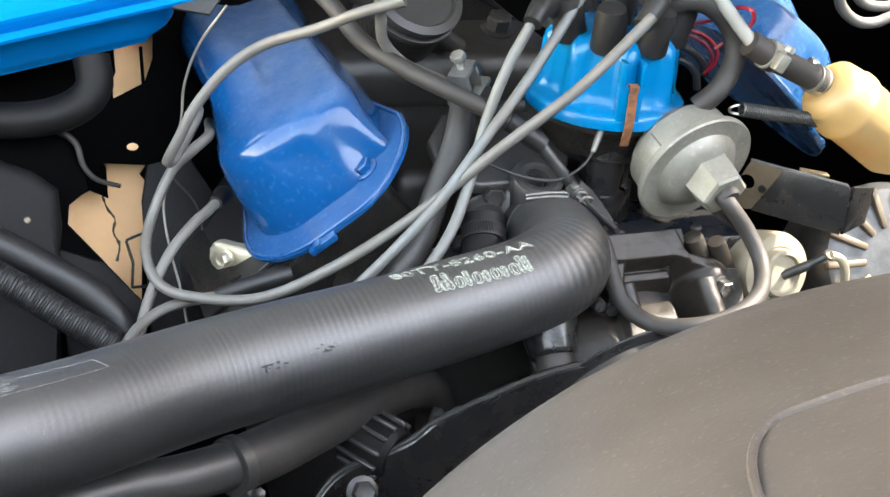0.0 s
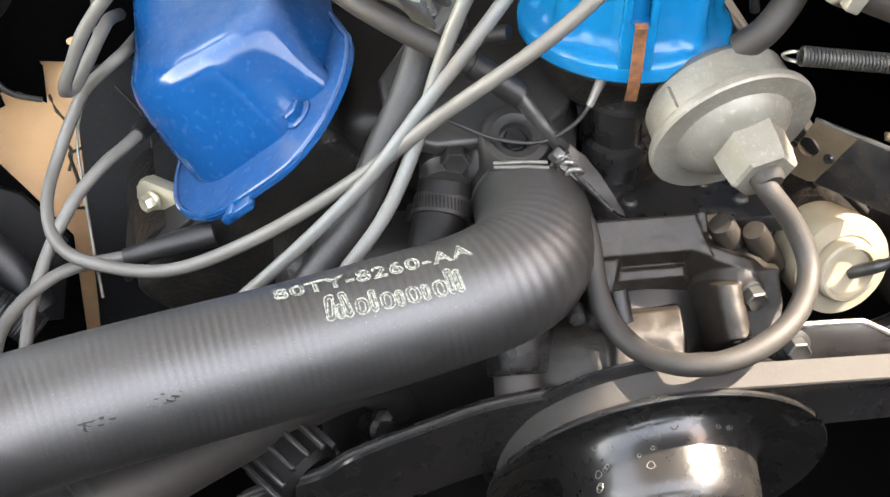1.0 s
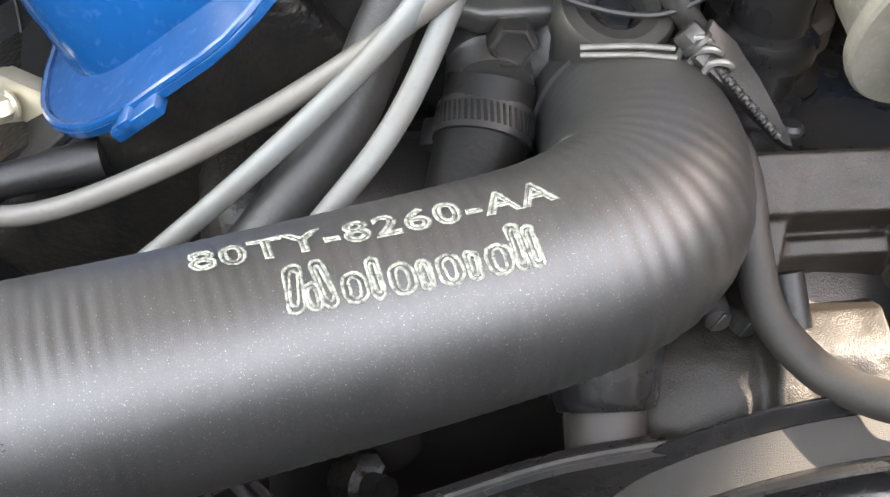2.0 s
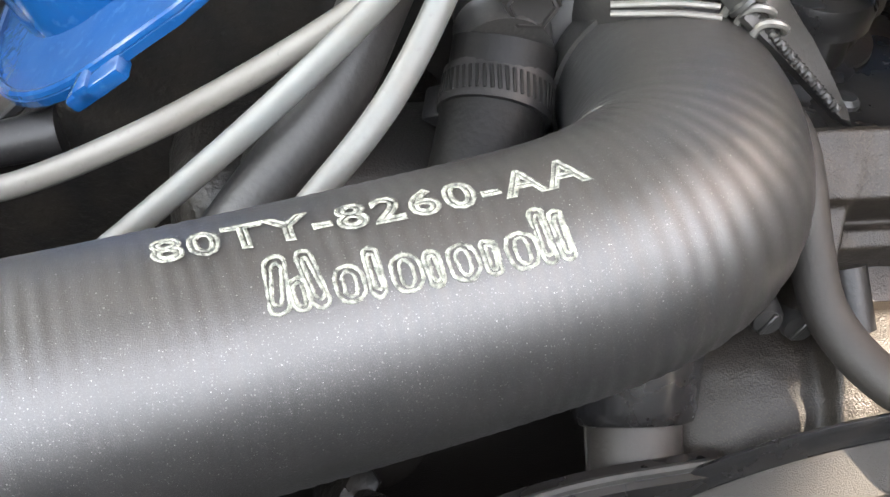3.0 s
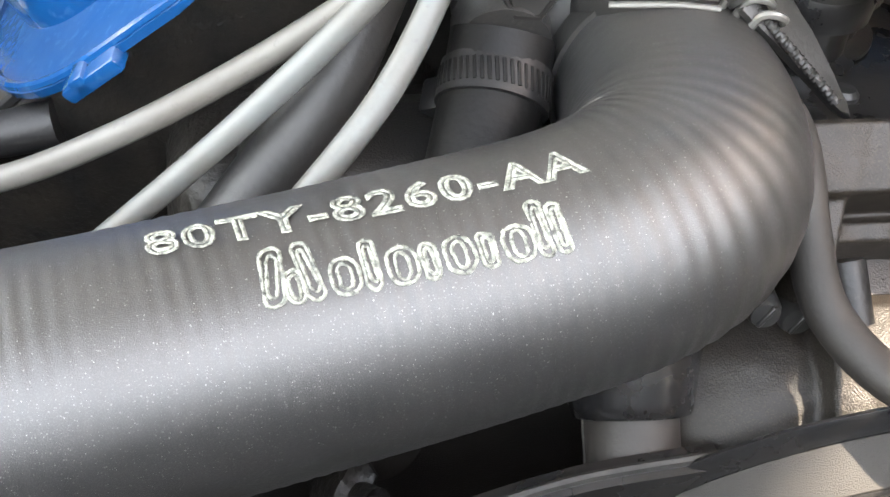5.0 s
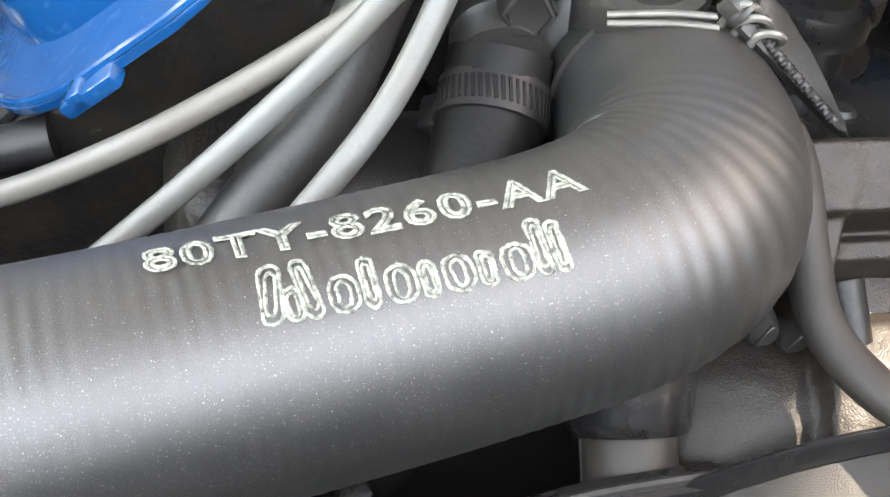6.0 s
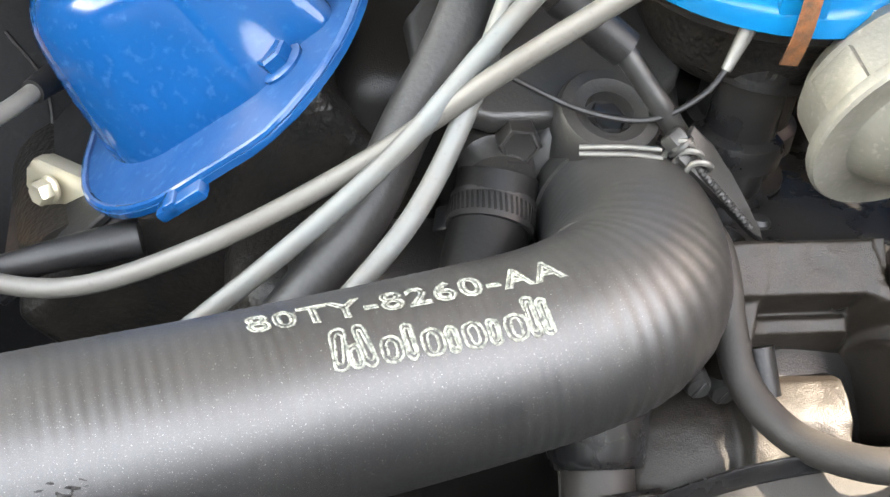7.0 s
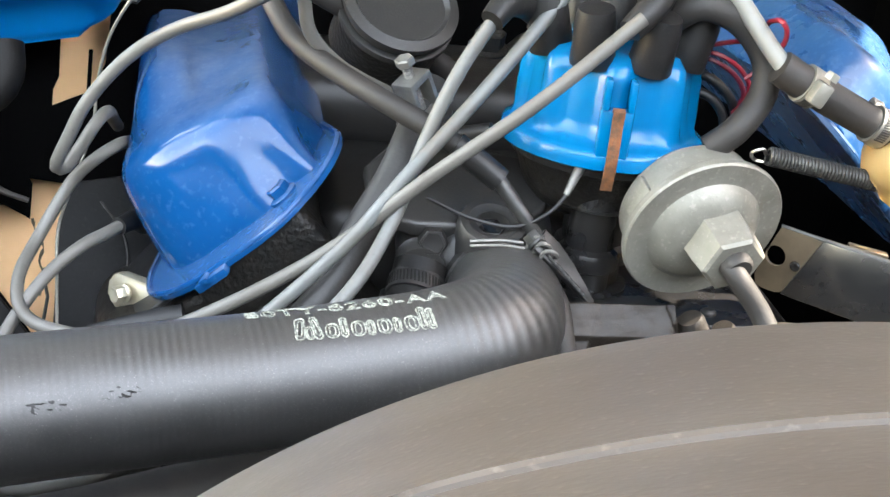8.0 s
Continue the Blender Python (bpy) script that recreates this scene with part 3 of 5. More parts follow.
def on_hose(s, turn, lift):
    """A place on the hose: metres along it, turn in radians round it from its top towards its front, and height over it."""
    s = min(max(s, 0), hose_run[-1] - 1e-4)
    i = min(int(s / hose_run[-1] * (len(hose_line) - 1)), len(hose_line) - 2)
    f = (s - hose_run[i]) / max(1e-9, hose_run[i + 1] - hose_run[i])
    p = hose_line[i].lerp(hose_line[i + 1], f)
    _, side, up, way = hose_frames[i]
    # side points to the front of the car, up out of the hose's top
    return p + (up * math.cos(turn) + side * math.sin(turn)) * (hose_bore(s) + lift)


def build_hose():
    hose = thing("radiator_hose", (0.0, 0.0, 0.8105), "black rubber upper radiator hose with white stamped part number", "radiator hose")
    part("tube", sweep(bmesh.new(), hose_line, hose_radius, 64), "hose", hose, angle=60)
    # the part number, stamped in outline strokes and wrapped round the hose
    data = bpy.data.curves.new("part_number", "FONT")
    data.body = "80TY-8260-AA"
    data.size, data.fill_mode, data.bevel_depth, data.bevel_resolution = 0.0125, "NONE", 0.00046, 1
    data.space_character, data.resolution_u = 1.12, 3
    ob = new("part_number", data)
    bpy.context.view_layer.update()
    me = bpy.data.meshes.new_from_object(ob.evaluated_get(bpy.context.evaluated_depsgraph_get()))
    bpy.data.objects.remove(ob)
    bpy.data.curves.remove(data)
    wide = max(v.co.x for v in me.vertices)
    # an inner stroke belongs to the character round it
    whole = bmesh.new()
    whole.from_mesh(me)
    whole.faces.index_update()
    bpy.data.meshes.remove(me)
    strokes, seen = [], set()
    for v in whole.verts:
        if v in seen:
            continue
        seen.add(v)
        stack, island = [v], []
        while stack:
            q = stack.pop()
            island.append(q)
            for e in q.link_edges:
                o = e.other_vert(q)
                if o not in seen:
                    seen.add(o)
                    stack.append(o)
        strokes.append((min(q.co.x for q in island), max(q.co.x for q in island), island))
    strokes.sort(key=lambda k: k[0])
    glyphs = []
    for x0, x1, island in strokes:
        if glyphs and x1 < glyphs[-1][0] + 0.0003:
            glyphs[-1][1].extend(island)
        else:
            glyphs.append([x1, list(island)])
    for _, verts in glyphs:
        bm = bmesh.new()
        copy = {}
        for v in verts:
            c = v.co
            wob = 0.00030 * noise.noise(c * 700) - 0.0001
            copy[v] = bm.verts.new(on_hose(TEXT_S + c.x / wide * TEXT_LONG, TEXT_TURN + TEXT_SLANT * c.x / wide - c.y * 0.86 / 0.030, 0.0003 + c.z * 0.5 + wob))
        for f in sorted({f for v in verts for f in v.link_faces}, key=lambda k: k.index):
            bm.faces.new([copy[v] for v in f.verts])
        part("character", bm, "print", hose, "worn white outlined stamped character")
    whole.free()
    # the maker's mark below it, as plain outlined shapes
    # leaning ovals, tall stems and rings: (along, across, high, lean)
    mark = [(0.0000, 0.0046, 0.0140, 0.0016), (0.0050, 0.0040, 0.0075, 0.0), (0.0092, 0.0036, 0.0140, -0.0012), (0.0142, 0.0062, 0.0082, 0.0), (0.0212, 0.0032, 0.0118, 0.0), (0.0256, 0.0066, 0.0084, 0.0), (0.0328, 0.0034, 0.0082, 0.0),
            (0.0374, 0.0062, 0.0084, 0.0), (0.0444, 0.0034, 0.0082, 0.0), (0.0490, 0.0066, 0.0084, 0.0), (0.0560, 0.0032, 0.0136, 0.0), (0.0602, 0.0032, 0.0122, 0.0)]
    for x, w, h, lean in mark:
        bm = bmesh.new()
        for shrink, thick in ((1.0, 0.00044), (0.46, 0.00040)):
            loop = [(x + w / 2 + px * 0.92 * shrink + lean * (py / h + 0.5), h / 2 + py * (0.5 + 0.5 * shrink)) for px, py in rounded(w, h, w * 0.46, 4)]
            loop = [(a + 0.00035 * noise.noise(Vector((a * 900, b * 900, 1))), b + 0.00040 * noise.noise(Vector((a * 700, b * 700, 7)))) for a, b in loop]
            line = [on_hose(MARK_S + lx * MARK_LONG / 0.0634, MARK_TURN + MARK_SLANT * lx / 0.0634 - ly * 0.90 / 0.030, 0.0) for lx, ly in loop]
            line = evened(line + [line[0], line[1]], 0.0005)
            sweep(bm, line, lambda t, a: thick * (1 + 0.5 * noise.noise(Vector((t * 31, x * 900, shrink)))), 6)
        part("mark", bm, "print", hose, "worn white outlined printed shape")
    # worn white frame of an old label high on the hose
    random.seed(11)
    bm = bmesh.new()
    for s0, s1, t0, t1, w in ((0.188, 0.268, 0.245, 0.215, 0.0007), (0.188, 0.266, -0.130, -0.060, 0.0008), (0.266, 0.270, -0.060, 0.215, 0.0007), (0.170, 0.224, 0.10, 0.11, 0.0034), (0.168, 0.222, -0.02, 0.0, 0.0030)):
        line = [on_hose(s0 + (s1 - s0) * k / 20, t0 + (t1 - t0) * k / 20 + 0.02 * noise.noise(Vector((k * 0.7, s0 * 90, 0))), 0.0001 - w * 0.8) for k in range(21)]
        sweep(bm, line, lambda t, a: w * (0.95 + 0.15 * math.sin(t * 23)), 8)
    part("label_frame", bm, "faded_print", hose, "worn whitish label outline")
    # dark scuffs rubbed into the flank
    for s0, t0, many in ((0.362, 1.06, 22), (0.398, 1.00, 16)):
        bm = bmesh.new()
        grid = [[bm.verts.new(on_hose(s0 + 0.015 * (i / 24 - 0.5) * 2, t0 + 0.15 * (j / 14 - 0.5) * 2, -0.0005 + (0.0013 * noise.fractal(Vector((i * 0.42 + many, j * 0.5, s0 * 50)), 1.0, 2.0, 3) + 0.00046) * (1 - (2 * i / 24 - 1) ** 2) * (1 - (2 * j / 14 - 1) ** 2))) for j in range(15)] for i in range(25)]
        for i in range(24):
            for j in range(14):
                bm.faces.new((grid[i][j], grid[i + 1][j], grid[i + 1][j + 1], grid[i][j + 1]))
        part("scuff", bm, "rubber", hose, "dark rubbed scuff")
    return hose


TEXT_S, TEXT_LONG, TEXT_TURN, TEXT_SLANT = 0.4515, 0.0938, -0.045, 0.190
MARK_S, MARK_LONG, MARK_TURN, MARK_SLANT = 0.4712, 0.0640, 0.530, 0.135
build_hose()


# ---------------------------------------------------------------- clamp, thermostat housing, bypass hose
def neck_and_clamp():
    way = Vector((0.03, 0.99, -0.10)).normalized()
    at = Vector((0.1292, 0.0790, 0.8232))
    clamp = thing("hose_clamp", at, "dull steel hose clamp with a long bright screw", "hose clamp")
    m = axis_frame(at, way)
    part("strap", lathe(bmesh.new(), [(0.0285, -0.0040), (0.0297, -0.0040), (0.0297, 0.0040), (0.0285, 0.0040)], m, 56), "worn_steel", clamp)
    for pts in ([(0.1091, 0.0716, 0.8530), (0.1160, 0.0690, 0.8548), (0.1240, 0.0668, 0.8562), (0.1345, 0.0655, 0.8560)], [(0.1094, 0.0712, 0.8508), (0.1170, 0.0680, 0.8527), (0.1250, 0.0655, 0.8541), (0.1350, 0.0640, 0.8538)]):
        part("band_tail", sweep(bmesh.new(), evened(spline([Vector(q) for q in pts]), 0.002), 0.00085, 8), "dull_zinc", clamp, "bright steel band end")
    a, b = Vector((0.1395, 0.0690, 0.8580)), Vector((0.1665, 0.0478, 0.8345))
    part("thread", sweep(bmesh.new(), evened([a.lerp(b, 0.1), a.lerp(b, 0.94)], 0.0006), lambda t, g: 0.00125 + 0.00025 * math.sin(t * 2 * math.pi * 34 + g), 10), "satin", clamp)
    part("screw_head", hex_bolt(bmesh.new(), axis_frame(a.lerp(b, 0.10), a - b), 0.0080, 0.0055, 0.0050), "worn_steel", clamp)
    for f in (0.08, 0.18, 0.30):
        c = a.lerp(b, f)
        loop = [c + Vector((-0.0045, 0.0010, -0.0050)), c + Vector((-0.0030, -0.0010, 0.0018)), c + Vector((0.0002, -0.0022, 0.0032)), c + Vector((0.0036, -0.0014, 0.0012)), c + Vector((0.0050, 0.0030, -0.0030))]
        part("lug", sweep(bmesh.new(), evened(spline(loop), 0.0008), 0.0011, 8), "dull_zinc", clamp, "bright steel lug of the screw")

    house = thing("thermostat_housing", (0.125, 0.12, 0.83), "black painted cast thermostat housing with bolts", "thermostat housing")
    part("neck", lathe(bmesh.new(), [(0.0270, -0.02), (0.0270, 0.0045), (0.0282, 0.0055), (0.0288, 0.0100), (0.0275, 0.0130), (0.0285, 0.0260), (0.0310, 0.0400)], m, 48), "satin", house, angle=60)
    # rounded shoulder that carries the plug
    bm = bmesh.new()
    rings = []
    for k in range(9):
        t = k / 8
        y, z, wide, high = 0.086 + 0.046 * t, 0.8230 + 0.004 * t, 0.0300 + 0.012 * t, 0.0300 + 0.0065 * math.sin(t * 2.2)
        ring = []
        for i in range(28):
            g = 2 * math.pi * i / 28
            c, n = math.cos(g), math.sin(g)
            ring.append(bm.verts.new((0.1255 + wide * math.copysign(abs(c) ** 0.72, c), y, z + high * math.copysign(abs(n) ** 0.78, n))))
        rings.append(ring)
    for p, q in zip(rings, rings[1:]):
        for i in range(28):
            bm.faces.new((p[i], p[(i + 1) % 28], q[(i + 1) % 28], q[i]))
    bm.faces.new(rings[0][::-1])
    bm.faces.new(rings[-1])
    part("shoulder", bm, "satin", house, angle=70)
    plug = axis_frame((0.1225, 0.0855, 0.8572), (0, -0.42, 1))
    part("boss", lathe(bmesh.new(), [(0.0190, -0.024), (0.0180, 0.0), (0.0168, 0.0022), (0.0128, 0.0026), (0.0108, 0.0012), (0.0085, 0.0010), (0.0080, -0.0040), (0.0, -0.0040)], plug, 40), "satin", house)
    part("plug", hex_bolt(bmesh.new(), plug @ pose(0, 0, -0.0062), 0.0120, 0.0040, 0), "black_metal", house)
    out = [(-0.052, -0.016), (-0.030, -0.024), (0.020, -0.020), (0.040, -0.004), (0.050, 0.016), (0.044, 0.040), (-0.036, 0.046), (-0.054, 0.02)]
    part("top_plate", slab(bmesh.new(), out, 0.010, axis_frame((0.1130, 0.1120, 0.8530), (0.04, -0.34, 0.94)), 0.003, 3), "satin", house)
    for k in range(3):
        part("raised_letter", block(bmesh.new(), (0.0040, 0.0026, 0.0010), axis_frame((0.1150 + 0.0055 * k, 0.1005, 0.8592), (0.04, -0.34, 0.94)), 0.0004, 1), "satin", house, "raised cast bar")
    # hexagon bolt on its boss, its hollow end facing forward
    bolt = axis_frame((0.0935, 0.0915, 0.8465), (-0.12, -0.92, 0.10))
    part("boss", lathe(bmesh.new(), [(0.0120, -0.040), (0.0105, -0.004), (0.0096, 0.0), (0.0060, 0.0005)], bolt, 28), "satin", house)
    hs = bmesh.new()
    lathe(hs, [(0.0074, 0.0), (0.0076, 0.0105), (0.0068, 0.0122), (0.0058, 0.0124), (0.0054, 0.0116), (0.0, 0.0108)], bolt, 6)
    part("bolt_head", hs, "black_metal", house, "black hexagon bolt head", angle=25)
    # rib running down from the bolt to the lower pipe
    part("rib", block(bmesh.new(), (0.010, 0.022, 0.046), pose(0.1030, 0.1000, 0.8330, -20, 12, 0), 0.004, 3), "satin", house)
    # thin ear behind the clamp screw
    part("ear", slab(bmesh.new(), [(-0.012, -0.002), (0.0024, -0.001), (0.028, 0.0), (0.033, 0.0008), (0.0285, 0.0036), (0.0195, 0.0050), (0.0078, 0.0092), (-0.004, 0.0118), (-0.014, 0.0110)], 0.003, axis_frame((0.1500, 0.0610, 0.8475), (0.30, -0.75, 0.60), (0.62, -0.20, -0.55)) @ pose(0, 0, -0.003), 0.0009), "satin", house)

    by = thing("bypass_hose", (0.08, 0.06, 0.82), "short black rubber bypass hose with slotted clamp", "hose")
    pts = [(0.0880, 0.0850, 0.8330), (0.0850, 0.0760, 0.8230), (0.0790, 0.0600, 0.8080), (0.0730, 0.0480, 0.7900), (0.0700, 0.0420, 0.7690)]
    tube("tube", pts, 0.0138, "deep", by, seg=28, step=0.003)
    worm_clamp(by, (0.0850, 0.0757, 0.8228), (0.25, 0.80, 0.55), 0.0141, 0.0105, 2.2, "rubber", 0.0007, 30, "deep")
    part("pipe", lathe(bmesh.new(), [(0.0125, -0.004), (0.0125, 0.004), (0.0136, 0.0055), (0.0130, 0.008), (0.0140, 0.024)], axis_frame((0.0880, 0.0850, 0.8330), (0.12, 0.95, 0.15)), 32), "satin", by)


neck_and_clamp()


# ---------------------------------------------------------------- distributor
def distributor():
    d = thing("distributor", (0.178, 0.128, 0.82), "bright blue capped distributor with rusty spring clips", "distributor")
    m = pose(0.1840, 0.1270, 0.8920)
    part("shaft_housing", lathe(bmesh.new(), [(0.0150, -0.095), (0.0170, -0.080), (0.0215, -0.078), (0.0215, -0.072), (0.0165, -0.070), (0.0165, -0.060), (0.0205, -0.058), (0.0205, -0.050), (0.0170, -0.048), (0.0175, -0.030), (0.0280, -0.026)], m @ pose(0, -0.016, 0), 40), "cast", d, angle=30)
    part("clamp_foot", slab(bmesh.new(), rounded(0.064, 0.034, 0.012), 0.006, m @ pose(0.006, -0.016, -0.092, 0, 0, -18), 0.0015), "cast", d)
    part("clamp_bolt", hex_bolt(bmesh.new(), m @ pose(0.030, -0.024, -0.086), 0.0127, 0.007, 0.009), "cast", d)
    low = pose(0.1790, 0.1000, 0.8450)
    part("lower_housing", lathe(bmesh.new(), [(0.0170, -0.034), (0.0170, -0.026), (0.0130, -0.024), (0.0130, -0.014), (0.0168, -0.012), (0.0172, -0.006), (0.0160, -0.003), (0.0128, -0.001), (0.0122, 0.016), (0.0130, 0.030)], low, 36), "black_metal", d, angle=35)
    part("bowl", lathe(bmesh.new(), [(0.028, -0.034), (0.034, -0.030), (0.0400, -0.020), (0.0440, -0.008), (0.0478, -0.005), (0.0485, 0.0)], m, 56), "greasy", d, "greasy black distributor bowl")
    # cap: skirt, then towers standing out of its wall as soft flutes
    bm = bmesh.new()
    seg, rings = 96, []
    for r, z, flute in ((0.0515, 0.000, 0), (0.0540, 0.0008, 0), (0.0542, 0.0070, 0), (0.0530, 0.0092, 0), (0.0505, 0.0108, 0), (0.0488, 0.0118, 0.2), (0.0462, 0.0150, 0.8), (0.0452, 0.022, 1.2), (0.0440, 0.044, 1.3), (0.0426, 0.050, 1.3), (0.038, 0.055, 0.9), (0.020, 0.058, 0.0), (0.0, 0.058, 0)):
        if r == 0:
            rings.append([bm.verts.new(m @ Vector((0, 0, z)))])
            continue
        ring = []
        for k in range(seg):
            a = 2 * math.pi * k / seg
            f = max(0.0, math.cos(8 * (a + radians(12)) )) ** 0.8 * 0.0042 * flute - 0.0015 * flute
            ring.append(bm.verts.new(m @ Vector(((r + f) * math.cos(a), (r + f) * math.sin(a), z))))
        rings.append(ring)
    for a, b in zip(rings, rings[1:]):
        for k in range(seg):
            q = [a[k], a[(k + 1) % seg], b[(k + 1) % len(b)], b[k % len(b)]]
            q = [v for i, v in enumerate(q) if v not in q[:i]]
            bm.faces.new(q)
    bm.faces.new(rings[0][::-1])
    cap = part("cap", bm, "cap_blue", d, "bright blue plastic cap", angle=50)
    for ang in (-100, 80):
        w = m @ Matrix.Rotation(radians(ang), 4, "Z")
        part("clip_seat", block(bmesh.new(), (0.009, 0.0165, 0.030), w @ pose(0.0490, 0, 0.017), 0.0015), "cap_blue", cap)
        for dy in (-0.0062, 0.0062):
            part("seat_rail", block(bmesh.new(), (0.010, 0.0036, 0.016), w @ pose(0.0492, dy, 0.039), 0.0012), "cap_blue", cap)
        clip = [Vector((0.0520, 0, 0.0300)), Vector((0.0538, 0, 0.0335)), Vector((0.0572, 0, 0.0325)), Vector((0.0566, 0, 0.0270)), Vector((0.0578, 0, 0.012)), Vector((0.0572, 0, 0.002)), Vector((0.0535, 0, -0.009))]
        line = evened(spline(clip), 0.0015)
        cb = bmesh.new()
        prev = None
        for p in line:
            now = [cb.verts.new(w @ (p + Vector((dx, dy, 0)))) for dx, dy in ((0, -0.0029), (0, 0.0029), (0.0010, 0.0029), (0.0010, -0.0029))]
            if prev:
                for k in range(4):
                    cb.faces.new((prev[k], prev[(k + 1) % 4], now[(k + 1) % 4], now[k]))
            else:
                cb.faces.new(now)
            prev = now
        cb.faces.new(prev[::-1])
        part("spring_clip", cb, "rust", d, "rusty spring steel clip")
    # black boots on the towers, leaning outwards
    for k in range(8):
        a = radians(12 + 45 * k) + radians(180)
        r = 0.0365
        base = Vector((0.1840 + r * math.cos(a), 0.1270 + r * math.sin(a), 0.8920 + 0.050))
        lean = Vector((0.25 * math.cos(a), 0.25 * math.sin(a), 1))
        mm = axis_frame(base, lean)
        part("boot", lathe(bmesh.new(), [(0.0112, 0.0), (0.0116, 0.001), (0.0108, 0.010), (0.0104, 0.022), (0.0090, 0.029), (0.0, 0.031)], mm, 24), "rubber", cap, "black rubber boot")
    part("centre_boot", lathe(bmesh.new(), [(0.011, 0.0), (0.011, 0.02), (0.009, 0.032), (0.0, 0.034)], m @ pose(0, 0, 0.058), 24), "rubber", cap)
    # little earth lead with its crimp
    part("earth_lead", sweep(bmesh.new(), evened(spline([(0.1620, 0.0845, 0.8900), (0.1575, 0.0800, 0.8790), (0.1480, 0.0770, 0.8680), (0.132, 0.0770, 0.8600), (0.110, 0.0800, 0.8620), (0.088, 0.0900, 0.8680)]), 0.002), 0.0011, 8), "rubber", d)
    part("crimp", sweep(bmesh.new(), evened([Vector((0.1640, 0.0850, 0.8930)), Vector((0.1565, 0.0795, 0.8775))], 0.003), lambda t, a: 0.0030 - 0.0012 * t, 12), "dull_zinc", d)

    # vacuum advance can
    v = thing("vacuum_advance", (0.225, 0.07, 0.87), "dull zinc vacuum advance can with hexagon plug", "vacuum advance")
    way = Vector((0.16, -0.93, -0.31)).normalized()
    c = Vector((0.2240, 0.0620, 0.8698))
    m2 = axis_frame(c, way)
    part("can", lathe(bmesh.new(), [(0.020, -0.030), (0.031, -0.028), (0.0360, -0.022), (0.0372, -0.004), (0.0418, -0.003), (0.0424, -0.001), (0.0424, 0.001), (0.0415, 0.0022), (0.0335, 0.0012), (0.0300, 0.0020), (0.0275, 0.0052), (0.0235, 0.0088), (0.0165, 0.0112), (0.0, 0.0120)], m2, 64), "zinc", v, angle=28)
    part("crimp_tab", block(bmesh.new(), (0.018, 0.004, 0.016), m2 @ pose(-0.0335, 0.012, -0.011, 0, 0, 70), 0.001), "zinc", v)
    hb = bmesh.new()
    lathe(hb, [(0.0186, 0.006), (0.0180, 0.0200), (0.0166, 0.0290), (0.0148, 0.0305), (0.0, 0.0305)], m2 @ pose(0.0035, 0.0020, 0, 0, 0, 12), 6)
    part("hex_plug", hb, "zinc", v, "pale hexagon plug", angle=25)
    part("spigot", lathe(bmesh.new(), [(0.0075, 0.028), (0.0075, 0.034), (0.006, 0.036), (0.0, 0.036)], m2 @ pose(0.0035, 0.0035, 0), 24), "brown_rubber", v)
    part("arm", block(bmesh.new(), (0.016, 0.05, 0.012), axis_frame((0.208, 0.098, 0.885), (0, 0.2, 1), (1, 0.4, 0)), 0.002), "zinc", v)
    part("screw", hex_bolt(bmesh.new(), axis_frame((0.2020, 0.0770, 0.8955), (0, -0.6, 0.8)), 0.008, 0.004, 0.0055), "steel", v)


distributor()


# ---------------------------------------------------------------- leads and hoses
def cable(name, pts, r, mat, label, category, group="", seg=14, step=0.004):
    t = thing(name, pts[len(pts) // 2], label, category, group)
    tube("jacket", pts, r, mat, t, seg=seg, step=step)
    return t


def lead_boot(parent, pts, r0, r1, label="black rubber boot"):
    return part("boot", sweep(bmesh.new(), evened(spline(pts), 0.003), lambda t, a: r0 + (r1 - r0) * t, 18), "rubber", parent, label)


WIRE_R = 0.0036
lead_a = cable("plug_lead", [(0.1775, 0.0685, 0.9712), (0.1312, 0.0622, 0.9286), (0.0845, 0.0708, 0.8850), (0.0410, 0.0815, 0.8405), (-0.0108, 0.0848, 0.8050), (-0.0562, 0.0970, 0.7792),
                             (-0.0970, 0.1150, 0.7740), (-0.1150, 0.1320, 0.7760), (-0.1200, 0.1546, 0.7856), (-0.1139, 0.1799, 0.7979), (-0.0982, 0.1945, 0.8260), (-0.0851, 0.1915, 0.8421), (-0.0722, 0.1985, 0.8500), (-0.0665, 0.2250, 0.8440), (-0.0600, 0.2650, 0.8330)], WIRE_R, "wire",
               "grey plug lead looping round beside the valve cover", "plug lead", "plug leads")
lead_boot(lead_a, [(0.1730, 0.0723, 0.9640), (0.1850, 0.0790, 0.9760), (0.1920, 0.0930, 0.9820), (0.1930, 0.1000, 0.9720)], 0.0062, 0.0098)
lead_e = cable("plug_lead", [(0.1610, 0.1210, 0.9843), (0.1424, 0.1105, 0.9609), (0.1204, 0.0985, 0.9349), (0.0978, 0.0879, 0.9089), (0.0751, 0.0804, 0.8820), (0.0510, 0.0740, 0.8510), (0.0220, 0.0707, 0.8200), (-0.0095, 0.0679, 0.7899), (-0.038, 0.066, 0.764)],
               WIRE_R, "pale_wire", "pale grey plug lead running under the hose", "plug lead", "plug leads")
lead_boot(lead_e, [(0.1560, 0.1182, 0.9780), (0.1610, 0.1210, 0.9870), (0.1690, 0.1240, 0.9930), (0.1780, 0.1265, 0.9850)], 0.0062, 0.0098)
lead_f = cable("plug_lead", [(0.1160, 0.1060, 0.9610), (0.0980, 0.0990, 0.9305), (0.0840, 0.0915, 0.8965), (0.0720, 0.0775, 0.8645), (0.0555, 0.0600, 0.8370), (0.0340, 0.0470, 0.8135), (0.010, 0.040, 0.785)],
               WIRE_R, "pale_wire", "pale grey plug lead dropping behind the hose", "plug lead", "plug leads")
